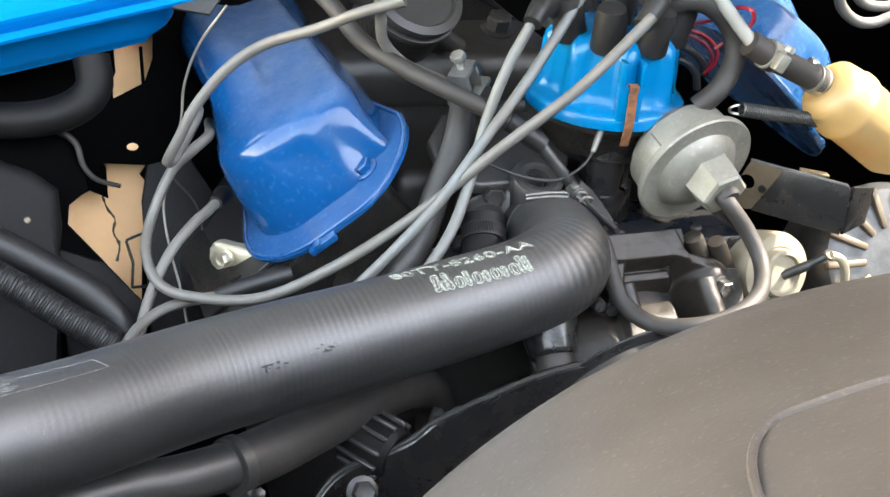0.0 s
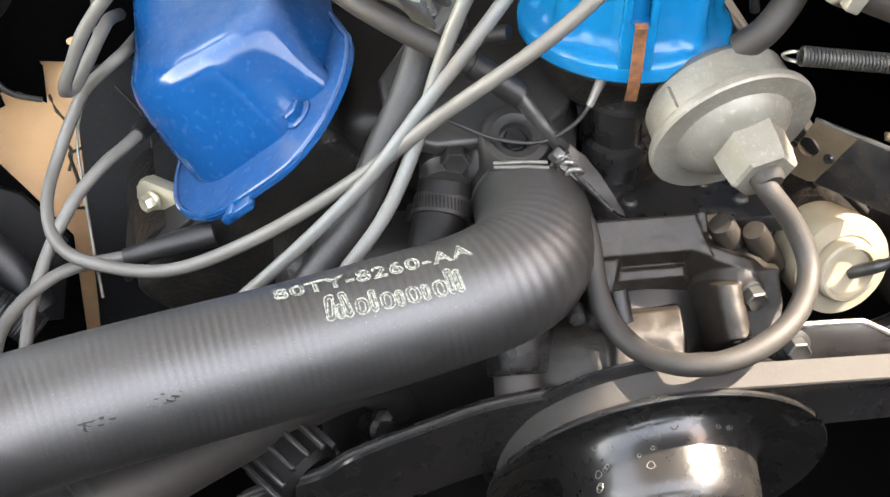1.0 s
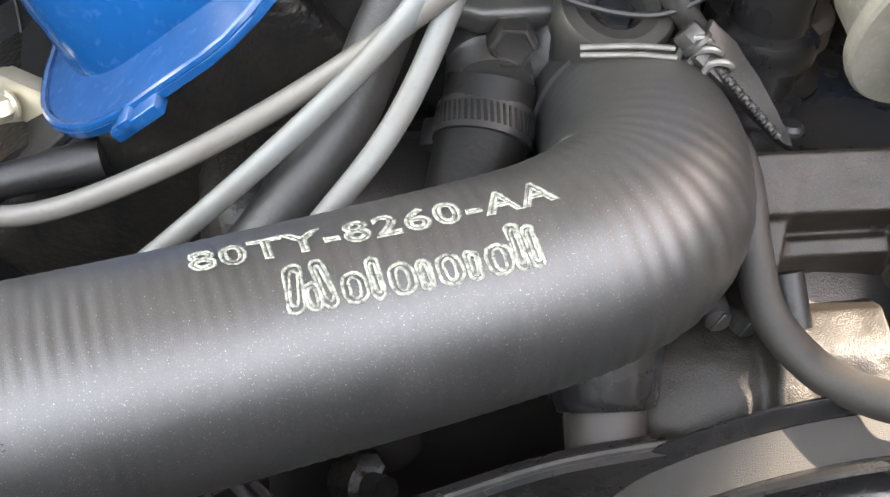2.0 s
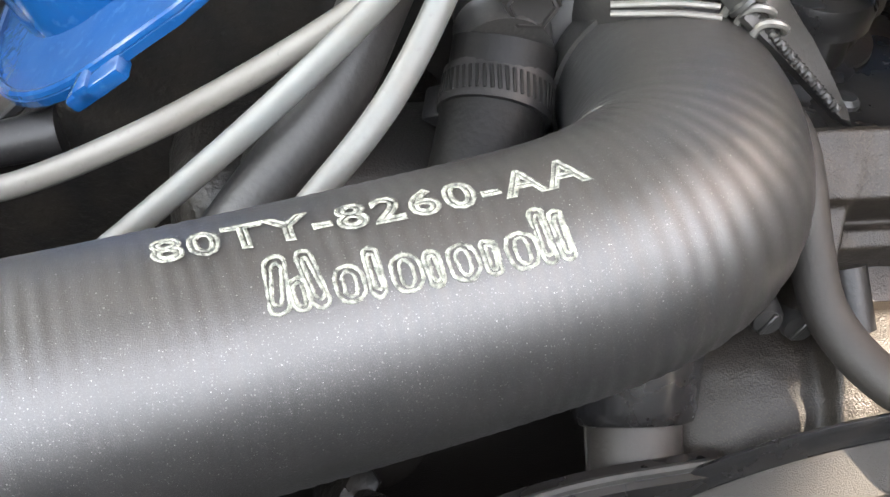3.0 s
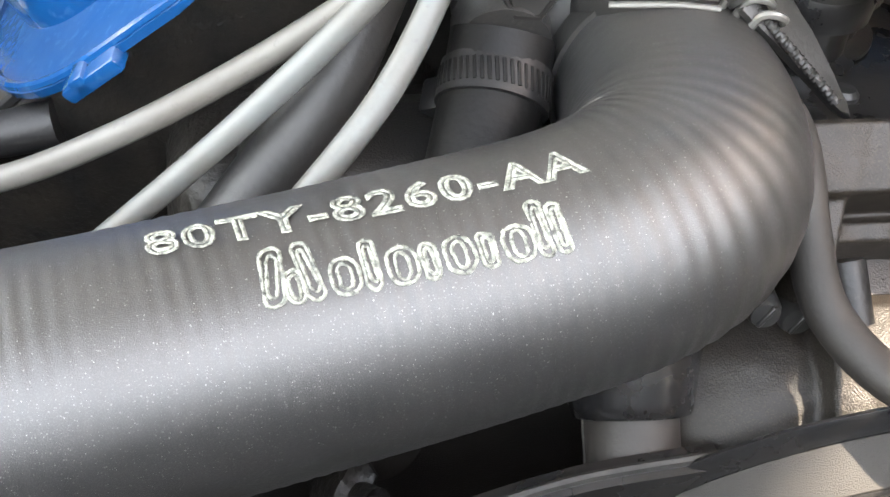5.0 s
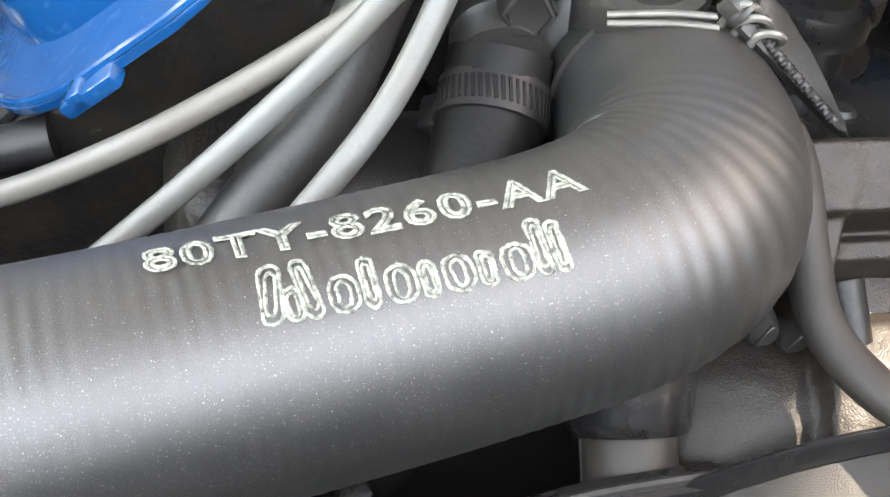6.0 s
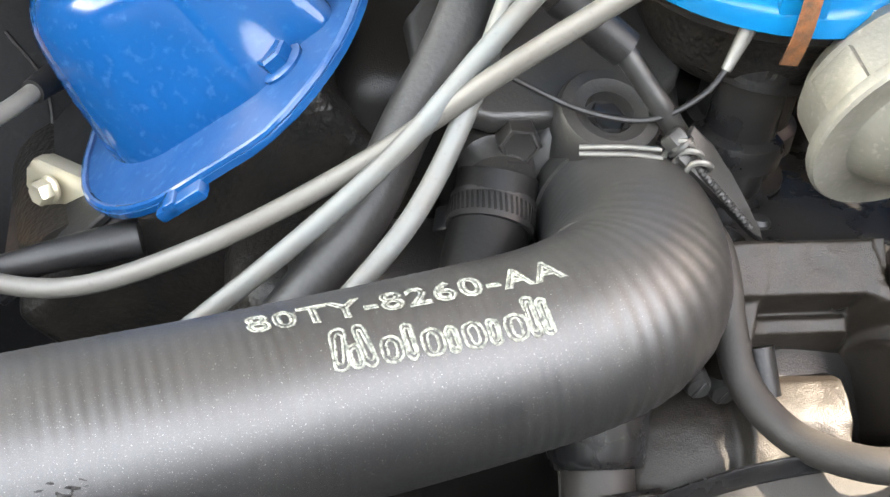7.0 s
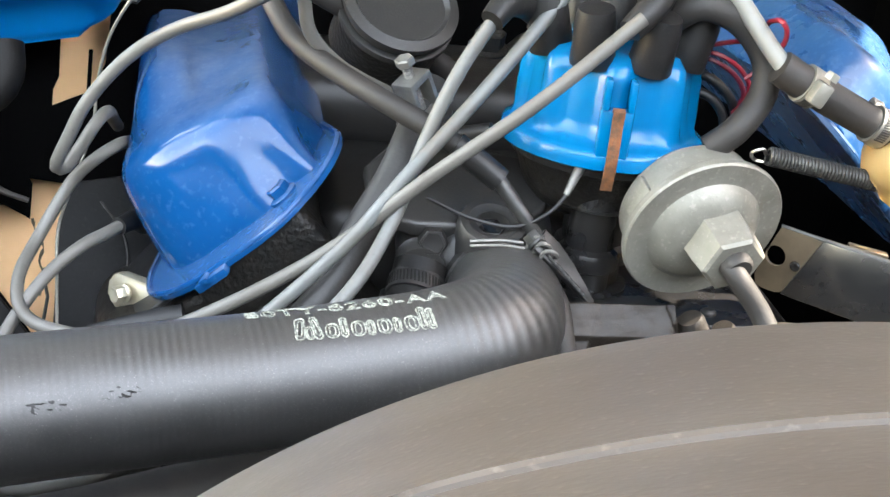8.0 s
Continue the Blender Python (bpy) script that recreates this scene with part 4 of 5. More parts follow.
lead_boot(lead_f, [(0.1120, 0.1012, 0.9575), (0.1200, 0.1090, 0.9650), (0.1310, 0.1190, 0.9650), (0.1420, 0.1240, 0.9600)], 0.0062, 0.0098)
cable("plug_lead", [(0.0300, 0.1100, 0.9700), (0.0056, 0.1250, 0.9576), (-0.0146, 0.1432, 0.9423), (-0.0428, 0.1636, 0.9260), (-0.0657, 0.1683, 0.9086), (-0.0856, 0.1685, 0.8840), (-0.0958, 0.1695, 0.8625), (-0.1030, 0.1745, 0.8440), (-0.0985, 0.1810, 0.8410),
                             (-0.0918, 0.1833, 0.8513), (-0.0830, 0.1870, 0.8660), (-0.0785, 0.2020, 0.8680), (-0.0780, 0.2280, 0.8560), (-0.0770, 0.2500, 0.8450)], WIRE_R, "wire", "grey plug lead doubled back beside the valve cover", "plug lead", "plug leads")
lead_c = cable("plug_lead", [(-0.1480, 0.0600, 0.7300), (-0.1450, 0.0782, 0.7515), (-0.1397, 0.0954, 0.7560), (-0.1270, 0.1120, 0.7600), (-0.1076, 0.1230, 0.7640), (-0.0759, 0.1250, 0.7680)], WIRE_R, "wire", "grey plug lead with a long black boot", "plug lead", "plug leads")
lead_boot(lead_c, [(-0.0790, 0.1245, 0.7670), (-0.0571, 0.1230, 0.7745), (-0.0300, 0.1230, 0.7810)], 0.0052, 0.0075)
lead_d = cable("plug_lead", [(-0.1360, 0.0800, 0.7250), (-0.1338, 0.0960, 0.7390), (-0.1293, 0.1148, 0.7526), (-0.1194, 0.1339, 0.7703), (-0.1043, 0.1510, 0.7893), (-0.0880, 0.1640, 0.8015), (-0.0765, 0.1750, 0.8050), (-0.0675, 0.1850, 0.8075)], WIRE_R, "wire", "grey plug lead curving up to the head", "plug lead", "plug leads")
lead_boot(lead_d, [(-0.0700, 0.1820, 0.8070), (-0.0625, 0.1960, 0.8060), (-0.0580, 0.2160, 0.7970)], 0.0050, 0.0070)
cable("plug_lead", [(-0.1900, 0.0260, 0.7400), (-0.1085, 0.0200, 0.7370), (-0.0830, 0.0240, 0.7370), (-0.0630, 0.0330, 0.7375), (-0.0500, 0.0450, 0.7360), (-0.0400, 0.0600, 0.7250)], WIRE_R, "wire", "grey plug lead low under the radiator hose", "plug lead", "plug leads")
cable("coil_lead", [(0.0180, 0.1250, 0.9750), (0.0220, 0.1300, 0.9538), (0.0268, 0.1370, 0.9360), (0.0421, 0.1450, 0.9195), (0.0580, 0.1450, 0.9110), (0.0734, 0.1400, 0.9052), (0.085, 0.135, 0.895)], WIRE_R, "wire", "grey coil lead beside the dark fuel hose", "coil lead")

hose_g = cable("fuel_hose", [(-0.0120, 0.2250, 0.9600), (0.0054, 0.1845, 0.9445), (0.0196, 0.1561, 0.9285), (0.0422, 0.1276, 0.9188), (0.0668, 0.1077, 0.9101), (0.0949, 0.0965, 0.8980), (0.1212, 0.0900, 0.8815)], 0.0058, "brown_rubber", "brown-black aged rubber hose across the manifold", "hose", seg=18)
part("sleeve", sweep(bmesh.new(), evened(spline([(0.1000, 0.0945, 0.8955), (0.1120, 0.0915, 0.8880), (0.1240, 0.0880, 0.8800)]), 0.003), lambda t, a: 0.0066, 20), "rubber", hose_g, "black rubber sleeve")
part("spigot_pipe", sweep(bmesh.new(), evened([Vector((0.1225, 0.0890, 0.8810)), Vector((0.1380, 0.0790, 0.8630)), Vector((0.1500, 0.0800, 0.8480))], 0.004), 0.0040, 16), "worn_steel", hose_g, "dull black steel pipe")
cable("vent_hose", [(0.0200, 0.2450, 0.9450), (0.0499, 0.2534, 0.9289), (0.0755, 0.2590, 0.9177), (0.1021, 0.2626, 0.9031), (0.1300, 0.2676, 0.8850)], 0.0075, "brown_rubber", "thick dark rubber hose behind the clamp block", "hose", seg=18)
cable("heater_hose", [(0.0960, 0.1580, 0.9080), (0.0845, 0.1325, 0.8910), (0.0729, 0.1124, 0.8700), (0.0575, 0.0965, 0.8470), (0.0430, 0.0800, 0.8220), (0.0230, 0.0680, 0.7980), (0.004, 0.058, 0.775)], 0.0090, "grey_rubber", "faded grey rubber hose slanting behind the plug leads", "hose", seg=20)
cable("vacuum_stub", [(0.0950, 0.1350, 0.8850), (0.1100, 0.1270, 0.8910), (0.1235, 0.1200, 0.8960)], 0.0048, "rubber", "short cut end of black vacuum tube", "hose", seg=16)
cable("vacuum_hose", [(0.2285, 0.0360, 0.8640), (0.2321, 0.0280, 0.8590), (0.2470, 0.0215, 0.8402), (0.2522, 0.0070, 0.8235), (0.2358, -0.0180, 0.8170), (0.2096, -0.0330, 0.8130), (0.1850, -0.0320, 0.8080), (0.1671, -0.0126, 0.7999), (0.1550, 0.0068, 0.8052), (0.1506, 0.0198, 0.8195), (0.1500, 0.0300, 0.8295), (0.1488, 0.0400, 0.8362), (0.1440, 0.0560, 0.8410)],
      0.0055, "brown_rubber", "black rubber vacuum hose hanging in a loop", "vacuum hose", seg=20)


# ---------------------------------------------------------------- pulley, belt, water pump
PULLEY = axis_frame((0.1858, -0.0151, 0.7106), (-0.003, -0.965, -0.259))


def pulley_and_belt():
    p = thing("pulley", (0.1858, -0.0151, 0.7106), "black painted pressed steel pump pulley with drips", "pulley")
    # z points to the nose of the car
    part("rim", lathe(bmesh.new(), [(0.050, -0.0230), (0.0860, -0.0222), (0.0880, -0.0214), (0.0882, -0.0206), (0.0874, -0.0196), (0.0760, -0.0150), (0.0760, -0.0072), (0.0866, -0.0022), (0.0880, -0.0012), (0.0882, 0.0004), (0.0874, 0.0014), (0.0850, 0.0006), (0.0760, -0.0050), (0.0690, -0.0078), (0.0640, -0.0084)], PULLEY, 112), "black_metal", p, angle=30)
    part("dish", lathe(bmesh.new(), [(0.0645, -0.0086), (0.0612, -0.0088), (0.0575, -0.0078), (0.0545, -0.0050), (0.0525, -0.0010), (0.0512, 0.0040), (0.0503, 0.0100), (0.0494, 0.0200), (0.0480, 0.0280), (0.0445, 0.0340), (0.0380, 0.0372), (0.0, 0.0385)], PULLEY, 84), "black_metal", p, angle=60)
    # dried drips on the paint
    random.seed(4)
    for k in range(16):
        a, h = random.uniform(0.7, 2.6), random.uniform(-0.004, 0.022)
        size = random.uniform(0.0007, 0.0021)
        r = 0.0519 - 0.00012 * (h * 1000 - 2) + max(0.0, 0.002 - h) * 0.22
        ring = [PULLEY @ Vector((r * math.cos(a + u), r * math.sin(a + u), h + v)) for u, v in [(size / r * math.cos(t) * (1 + 0.18 * math.sin(3 * t + k)), size * math.sin(t)) for t in [2 * math.pi * i / 12 for i in range(12)]]]
        part("drip_ring", sweep(bmesh.new(), ring + [ring[0]], 0.00020, 5), "zinc", p, "dried pale drip mark")

    belt = thing("drive_belt", (0.3, 0.0, 0.79), "dusty rubber drive belt round the pulley", "belt")
    # wraps the upper left of the pulley, then runs straight off to the side
    line = []
    back = PULLEY @ Matrix.Translation((0, 0, -0.0108))
    for k in range(45):
        a = radians(230 - 144.3 * k / 44)
        line.append(back @ Vector((0.0782 * math.cos(a), 0.0782 * math.sin(a), 0)))
    tangent = (line[-1] - line[-2]).normalized()
    for k in range(1, 30):
        line.append(line[44] + tangent * 0.016 * k)
    nrm = (PULLEY.to_3x3() @ Vector((0, 0, 1))).normalized()
    bm = bmesh.new()
    prev = None
    for i, q in enumerate(line):
        way = (line[min(i + 1, len(line) - 1)] - line[max(i - 1, 0)]).normalized()
        out = nrm.cross(way).normalized()
        if out.dot(q - PULLEY.translation) < 0 and i < 45:
            out = -out
        if i >= 45:
            out = last_out
        last_out = out
        now = [bm.verts.new(q + nrm * a + out * b) for a, b in ((-0.0062, 0.0040), (0.0062, 0.0040), (0.0068, 0.0030), (0.0044, -0.0050), (-0.0044, -0.0050), (-0.0068, 0.0030))]
        if prev:
            for k in range(6):
                bm.faces.new((prev[k], prev[(k + 1) % 6], now[(k + 1) % 6], now[k]))
        else:
            bm.faces.new(now)
        prev = now
    bm.faces.new(prev[::-1])
    part("band", bm, "belt", belt, angle=25)


pulley_and_belt()


CASTING = axis_frame((0.1905, 0.0155, 0.7945), (-0.06, -0.705, 0.705))


def casting_height(u, v):
    """Soft union of the casting's forms; u runs across, v up its face."""
    def plateau(top, steep, *gaps):
        return top - steep * math.sqrt(sum(max(0.0, g) ** 2 for g in gaps))

    edge = 0.0305 - 0.0072 * min(1.0, max(0.0, (u - 0.011) / 0.017))
    boss = max(0.0, 1 - ((u - 0.0288 + 0.12 * (v + 0.0145)) / 0.0078) ** 2) ** 0.5
    forms = (
        -0.0210 - 0.9 * max(0.0, -0.050 - u),
        # back wall of the pocket and the shelf over it
        min(0.0090, -0.0100 + (v - 0.0225) * 1.15) - 3.0 * max(0.0, u - 0.020) if v > 0.012 else -0.03,
        plateau(0.0115, 4.0, edge - v, u - 0.0145 - 0.30 * max(0.0, 0.046 - v), -0.046 - u, v - 0.0475),
        # arm that runs on from the shelf to the ear
        plateau(0.0100, 2.5, abs(v - 0.0300 + 0.42 * (u - 0.0165)) - 0.0030, 0.0150 - u, u - 0.0400),
        plateau(-0.0012, 2.2, abs(v - 0.0212) - 0.0022, abs(u + 0.0075) - 0.0165),
        # left cheek of the pocket, curving down from the shelf
        plateau(0.0085, 3.0, abs(u + 0.0345) - 0.0045 - 0.30 * max(0.0, v - 0.012), 0.0050 - v),
        # squared bulge running down to the pulley, and the rounded cheek beside it
        plateau(0.0100 - 5.5 * max(0.0, v + 0.011) ** 1.5, 3.2, abs(u + 0.0125 - 0.10 * v) - 0.0165, v - 0.0030, -0.050 - v),
        0.0045 - 14.0 * ((u + 0.0370) ** 2 + 0.9 * (v + 0.0270) ** 2),
        # bored boss, and the ear that carries the bolt
        plateau(0.0085 + 0.0115 * boss, 6.0, abs(u - 0.0288 + 0.12 * (v + 0.0145)) - 0.0062, -0.0145 - v, v - 0.0120),
        plateau(0.0085, 3.2, abs(u - 0.0425) - 0.0110 + 0.25 * max(0.0, -v), -0.0220 - v, v - 0.0180),
        0.0130 - 60.0 * ((u - 0.0365) ** 2 + (v - 0.0150) ** 2),
    )
    soft = 0.0019
    top = max(forms)
    h = top + soft * math.log(sum(math.exp((f - top) / soft) for f in forms))
    p = Vector((u, v, 0.0))
    return h + 0.00075 * noise.noise(p * 130) + 0.00012 * noise.noise(p * 520)


def water_pump():
    w = thing("water_pump", (0.19, 0.03, 0.76), "black painted cast water pump with bosses and bolts", "water pump")
    # the sculpted front of the casting, as heights over a plane that leans back: shelf, pocket, bulge, boss and ear
    bm = bmesh.new()
    grid = []
    for i in range(181):
        row = []
        for j in range(141):
            u, v = -0.086 + 0.148 * i / 180, -0.036 + 0.0845 * j / 140
            row.append(bm.verts.new(CASTING @ Vector((u, v, casting_height(u, v)))))
        grid.append(row)
    for i in range(180):
        for j in range(140):
            bm.faces.new((grid[i][j], grid[i + 1][j], grid[i + 1][j + 1], grid[i][j + 1]))
    part("casting", bm, "weathered", w, angle=100)
    for u, v, n, way, r in ((0.0075, 0.0285, -0.0020, (0, -0.55, 0.83), 0.0036), (0.0290, -0.0150, 0.0135, (0.17, -0.97, 0.15), 0.0036)):
        part("drill_hole", lathe(bmesh.new(), [(r, -0.003), (r, 0.0010), (r * 0.72, 0.0012), (r * 0.66, -0.002), (0.0, -0.0022)], axis_frame(CASTING @ Vector((u, v, n)), CASTING.to_3x3() @ Vector(way)), 20), "greasy", w)
    part("stub_tube", lathe(bmesh.new(), [(0.0052, -0.016), (0.0050, 0.0), (0.0038, 0.0004), (0.0036, -0.006), (0.0, -0.006)], axis_frame((0.1642, 0.0085, 0.7990), (0.12, -0.62, -0.70)), 24), "rubber", w)
    part("nose", lathe(bmesh.new(), [(0.060, -0.020), (0.058, 0.004), (0.050, 0.018), (0.036, 0.030), (0.030, 0.044), (0.0, 0.048)], axis_frame((0.182, 0.044, 0.7380), (0.02, -0.93, -0.22)), 56), "cast", w)
    part("bolt", hex_bolt(bmesh.new(), axis_frame((0.2285, 0.0140, 0.8070), (0.10, -0.90, 0.05)), 0.0105, 0.0078, 0.0072), "worn_steel", w, "shiny black hexagon bolt")
    for x, y, z, r in ((0.2215, 0.040, 0.8240, 0.0074), (0.2375, 0.036, 0.8215, 0.0066)):
        part("pin_boss", lathe(bmesh.new(), [(r, -0.024), (r * 0.95, 0.006), (r * 0.8, 0.0085), (0.0, 0.009)], axis_frame((x, y, z), (-0.45, -0.10, 0.75)), 24), "weathered", w)
    m = axis_frame((0.1145, 0.011, 0.7680), (-0.02, -0.72, -0.70))
    part("stub", lathe(bmesh.new(), [(0.0300, -0.056), (0.0225, -0.030), (0.0180, -0.014), (0.0160, -0.003), (0.0150, 0.0), (0.0136, 0.0006), (0.0128, -0.003), (0.0, -0.003)], m, 44), "black_metal", w, "black boss with a dull sheen", angle=50)
    part("stub_pipe", lathe(bmesh.new(), [(0.0122, -0.004), (0.0120, 0.016), (0.0, 0.016)], m, 36), "brown_rubber", w, "bare brownish pipe end", angle=50)
    for x, y, z, r in ((0.1420, 0.014, 0.8010, 0.0044), (0.1525, 0.016, 0.7960, 0.0046), (0.1120, 0.034, 0.7760, 0.0050)):
        m = axis_frame((x, y, z), (-0.1, -0.85, 0.1))
        sc = bmesh.new()
        lathe(sc, [(r, -0.006), (r, 0.001), (r * 0.8, 0.003), (0.0, 0.0036)], m, 24)
        block(sc, (r * 1.5, 0.0012, 0.0014), m @ pose(0, 0, 0.0034, 0, 0, 60), 0.0003, 1)
        part("screw", sc, "worn_steel", w, "slotted steel screw")


water_pump()


def idler_arm():
    """The pressed steel arm that runs from the pump to the lower left, with its turned edge."""
    a = thing("bracket_arm", (0.06, 0.0, 0.73), "black pressed steel bracket arm with turned edge", "bracket")
    top = [(0.1300, -0.0080, 0.7740), (0.1231, -0.0085, 0.7740), (0.0939, -0.0074, 0.7677), (0.0619, -0.0092, 0.7579), (0.0300, -0.0107, 0.7457), (0.0134, -0.0060, 0.7286), (-0.0243, 0.0040, 0.7046), (-0.0450, -0.0030, 0.6840)]
    line = evened(spline(top), 0.004)
    bm = bmesh.new()
    prev = None
    for q in line:
        now = [bm.verts.new(q + Vector(v)) for v in ((0, 0.0040, -0.0006), (0, -0.0006, 0.0006), (0, -0.0040, -0.0006), (0.002, 0.003, -0.055), (0.002, 0.006, -0.055), (0, -0.0015, -0.0030))]
        if prev:
            for k in range(6):
                bm.faces.new((prev[k], prev[(k + 1) % 6], now[(k + 1) % 6], now[k]))
        else:
            bm.faces.new(now)
        prev = now
    bm.faces.new(prev[::-1])
    part("plate", bm, "black_metal", a, angle=30)
    part("edge_bead", sweep(bmesh.new(), [q + Vector((0, -0.0008, 0.0004)) for q in line], 0.0015, 8), "worn_steel", a)
    part("bolt", hex_bolt(bmesh.new(), axis_frame((-0.0150, -0.014, 0.7020), (0, -0.8, 0.5)), 0.0127, 0.007, 0.010), "worn_steel", a)

    low = thing("lower_hose", (-0.1, -0.03, 0.74), "black rubber lower hose beneath the upper one", "radiator hose")
    up = [(-0.1000, -0.0310, 0.7455), (-0.0690, -0.0130, 0.7420), (-0.0350, 0.0120, 0.7370), (0.0100, 0.0420, 0.7320), (0.0450, 0.0620, 0.7230), (0.0620, 0.0700, 0.6950)]
    tube("upper_tube", up, 0.0158, "brown_rubber", low, "dusty brown-black rubber end", seg=32, step=0.004)
    tube("lower_tube", [(-0.0900, -0.0250, 0.7445), (-0.1300, -0.0400, 0.7490), (-0.1650, -0.0500, 0.7540), (-0.2500, -0.0850, 0.7650), (-0.40, -0.16, 0.775)], 0.0136, "satin", low, seg=28, step=0.004)
    worm_clamp(low, (-0.0965, -0.0290, 0.7452), (0.86, 0.48, -0.09), 0.0161, 0.0075, 0.9, "worn_steel")
    alt = thing("pump_body", (0.02, 0.03, 0.70), "finned grey metal pump body deep in the bay", "pump")
    m = axis_frame((0.0090, 0.0050, 0.7140), (0.55, -0.72, -0.10))
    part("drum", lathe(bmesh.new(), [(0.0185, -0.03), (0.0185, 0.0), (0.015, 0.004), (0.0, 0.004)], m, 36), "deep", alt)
    for k in range(12):
        t = 2 * math.pi * k / 12
        part("fin", block(bmesh.new(), (0.004, 0.003, 0.030), m @ pose(0.0190 * math.cos(t), 0.0190 * math.sin(t), -0.014, 0, 0, math.degrees(t)), 0.0008, 1), "satin", alt)
    loom = thing("cable_end", (0.05, 0.085, 0.655), "pale tan plug on a cable deep in the bay", "connector")
    for dx, dz, tip in ((-0.006, 0.0, 0.010), (0.006, 0.004, 0.008), (0.012, -0.008, 0.006)):
        part("prong", block(bmesh.new(), (0.006, 0.010, tip), pose(0.050 + dx, 0.080, 0.664 + dz, 30, 12, 25), 0.0015), "white", loom)
    deep = thing("pipe_fitting", (0.06, 0.03, 0.71), "greasy black fitting deep between the parts", "fitting")
    part("body", lathe(bmesh.new(), [(0.008, 0.0), (0.008, 0.012), (0.005, 0.014), (0.005, 0.022), (0.0, 0.022)], axis_frame((0.0440, 0.045, 0.7020), (0.5, -0.7, 0.5)), 20), "greasy", deep)
    part("hex", hex_bolt(bmesh.new(), axis_frame((0.0500, 0.045, 0.7090), (0.1, -0.7, 0.6)), 0.010, 0.008, 0), "greasy", deep)


idler_arm()


# ---------------------------------------------------------------- fan shroud
def shroud():
    s = thing("fan_shroud", (0.19, -0.28, 0.63), "dusty grey-brown plastic fan shroud with raised bead", "fan shroud")
    m = axis_frame((0.1867, -0.2778, 0.6338), (-0.2513, -1.0, 0.1518))
    prof = [(0.3120, 0.0010), (0.3165, -0.0010), (0.3190, 0.0005), (0.3225, 0.0050), (0.3262, 0.0105), (0.3291, 0.0160), (0.3306, 0.0220), (0.3320, 0.0350), (0.3360, 0.0700), (0.3450, 0.1295), (0.3530, 0.1700), (0.3580, 0.1850), (0.3660, 0.2250)]
    inner = [(r - 0.004, z + 0.0035) for r, z in reversed(prof)]
    bm = bmesh.new()
    rings = []
    for r, z in prof + inner:
        rings.append([bm.verts.new(m @ Vector(((r + 0.0006 * noise.noise(Vector((t * 6, z * 20, 0)))) * math.cos(t), r * math.sin(t), z))) for t in [radians(58 + 100 * k / 120) for k in range(121)]])
    rings.append(rings[0])
    for a, b in zip(rings, rings[1:]):
        for k in range(120):
            bm.faces.new((a[k], a[k + 1], b[k + 1], b[k]))
    for k in (0, 120):
        bm.faces.new([r[k] for r in rings[:-1]])
    part("shell", bm, "shroud", s, angle=40)
    # raised bead that turns forward at its end
    bead = [(0.3453, radians(62 + 51 * k / 50), 0.1295) for k in range(51)]
    bead += [(0.3453 + 0.020 * u * u, radians(113 + 4.5 * math.sin(u * 1.57)), 0.1295 + 0.09 * u * u) for u in [k / 12 for k in range(1, 13)]]
    part("bead", sweep(bmesh.new(), [m @ Vector((r * math.cos(t), r * math.sin(t), z)) for r, t, z in bead], 0.0017, 8), "shroud", s)


shroud()


# ---------------------------------------------------------------- carburettor side: clamp block, ribbed canister
def clamp_block():
    c = thing("clamp_block", (0.082, 0.137, 0.90), "dull steel clamp block with square window and bolt", "clamp")
    m = axis_frame((0.0850, 0.1330, 0.9060), (-0.42, -0.22, 0.9), (0.75, 0.75, 0.2)) @ Matrix.Scale(0.86, 4)
    for x in (-0.0085, 0.0085):
        part("cheek", block(bmesh.new(), (0.0035, 0.016, 0.022), m @ pose(x, 0, 0.004), 0.0008), "dull_zinc", c)
    part("bridge", block(bmesh.new(), (0.0205, 0.016, 0.0050), m @ pose(0, 0, 0.0150), 0.001), "dull_zinc", c)
    part("foot", block(bmesh.new(), (0.030, 0.022, 0.005), m @ pose(0.004, 0, -0.009), 0.001), "dull_zinc", c)
    part("thread", sweep(bmesh.new(), [m @ Vector((0, 0, -0.006 + 0.034 * k / 60)) for k in range(61)], lambda t, a: 0.0027 + 0.0004 * math.sin(t * 2 * math.pi * 24 + a), 10), "dull_zinc", c)
    part("bolt", hex_bolt(bmesh.new(), m @ pose(0, 0, 0.024), 0.0105, 0.006, 0), "dull_zinc", c, "bright hexagon bolt")
    part("saddle", lathe(bmesh.new(), [(0.016, -0.022), (0.018, -0.012), (0.014, -0.008), (0.0, -0.006)], m, 28), "rubber", c)
    k = thing("ribbed_canister", (0.085, 0.24, 0.93), "black ribbed round canister near the carburettor", "canister")
    mm = axis_frame((0.0860, 0.2500, 0.9320), (0.15, -0.62, 0.75))
    part("body", lathe(bmesh.new(), [(0.034, -0.04), (0.034, -0.012), (0.033, -0.0115), (0.0, -0.0115)], mm, 48), "greasy", k, angle=25)
    part("rib", lathe(bmesh.new(), [(0.033, -0.0112), (0.0365, -0.011), (0.0365, -0.007), (0.033, -0.006)], mm, 48), "satin", k, angle=25)
    part("lid", lathe(bmesh.new(), [(0.033, -0.006), (0.033, -0.002), (0.036, -0.001), (0.036, 0.003), (0.030, 0.005), (0.0275, 0.002), (0.0, 0.002)], mm, 48), "satin", k, angle=25)
    b2 = thing("manifold_bolt", (0.132, 0.20, 0.915), "black hexagon bolt on the manifold", "bolt")
    part("head", hex_bolt(bmesh.new(), axis_frame((0.1330, 0.2050, 0.9200), (0, -0.3, 1)), 0.016, 0.011, 0.012), "greasy", b2)


clamp_block()


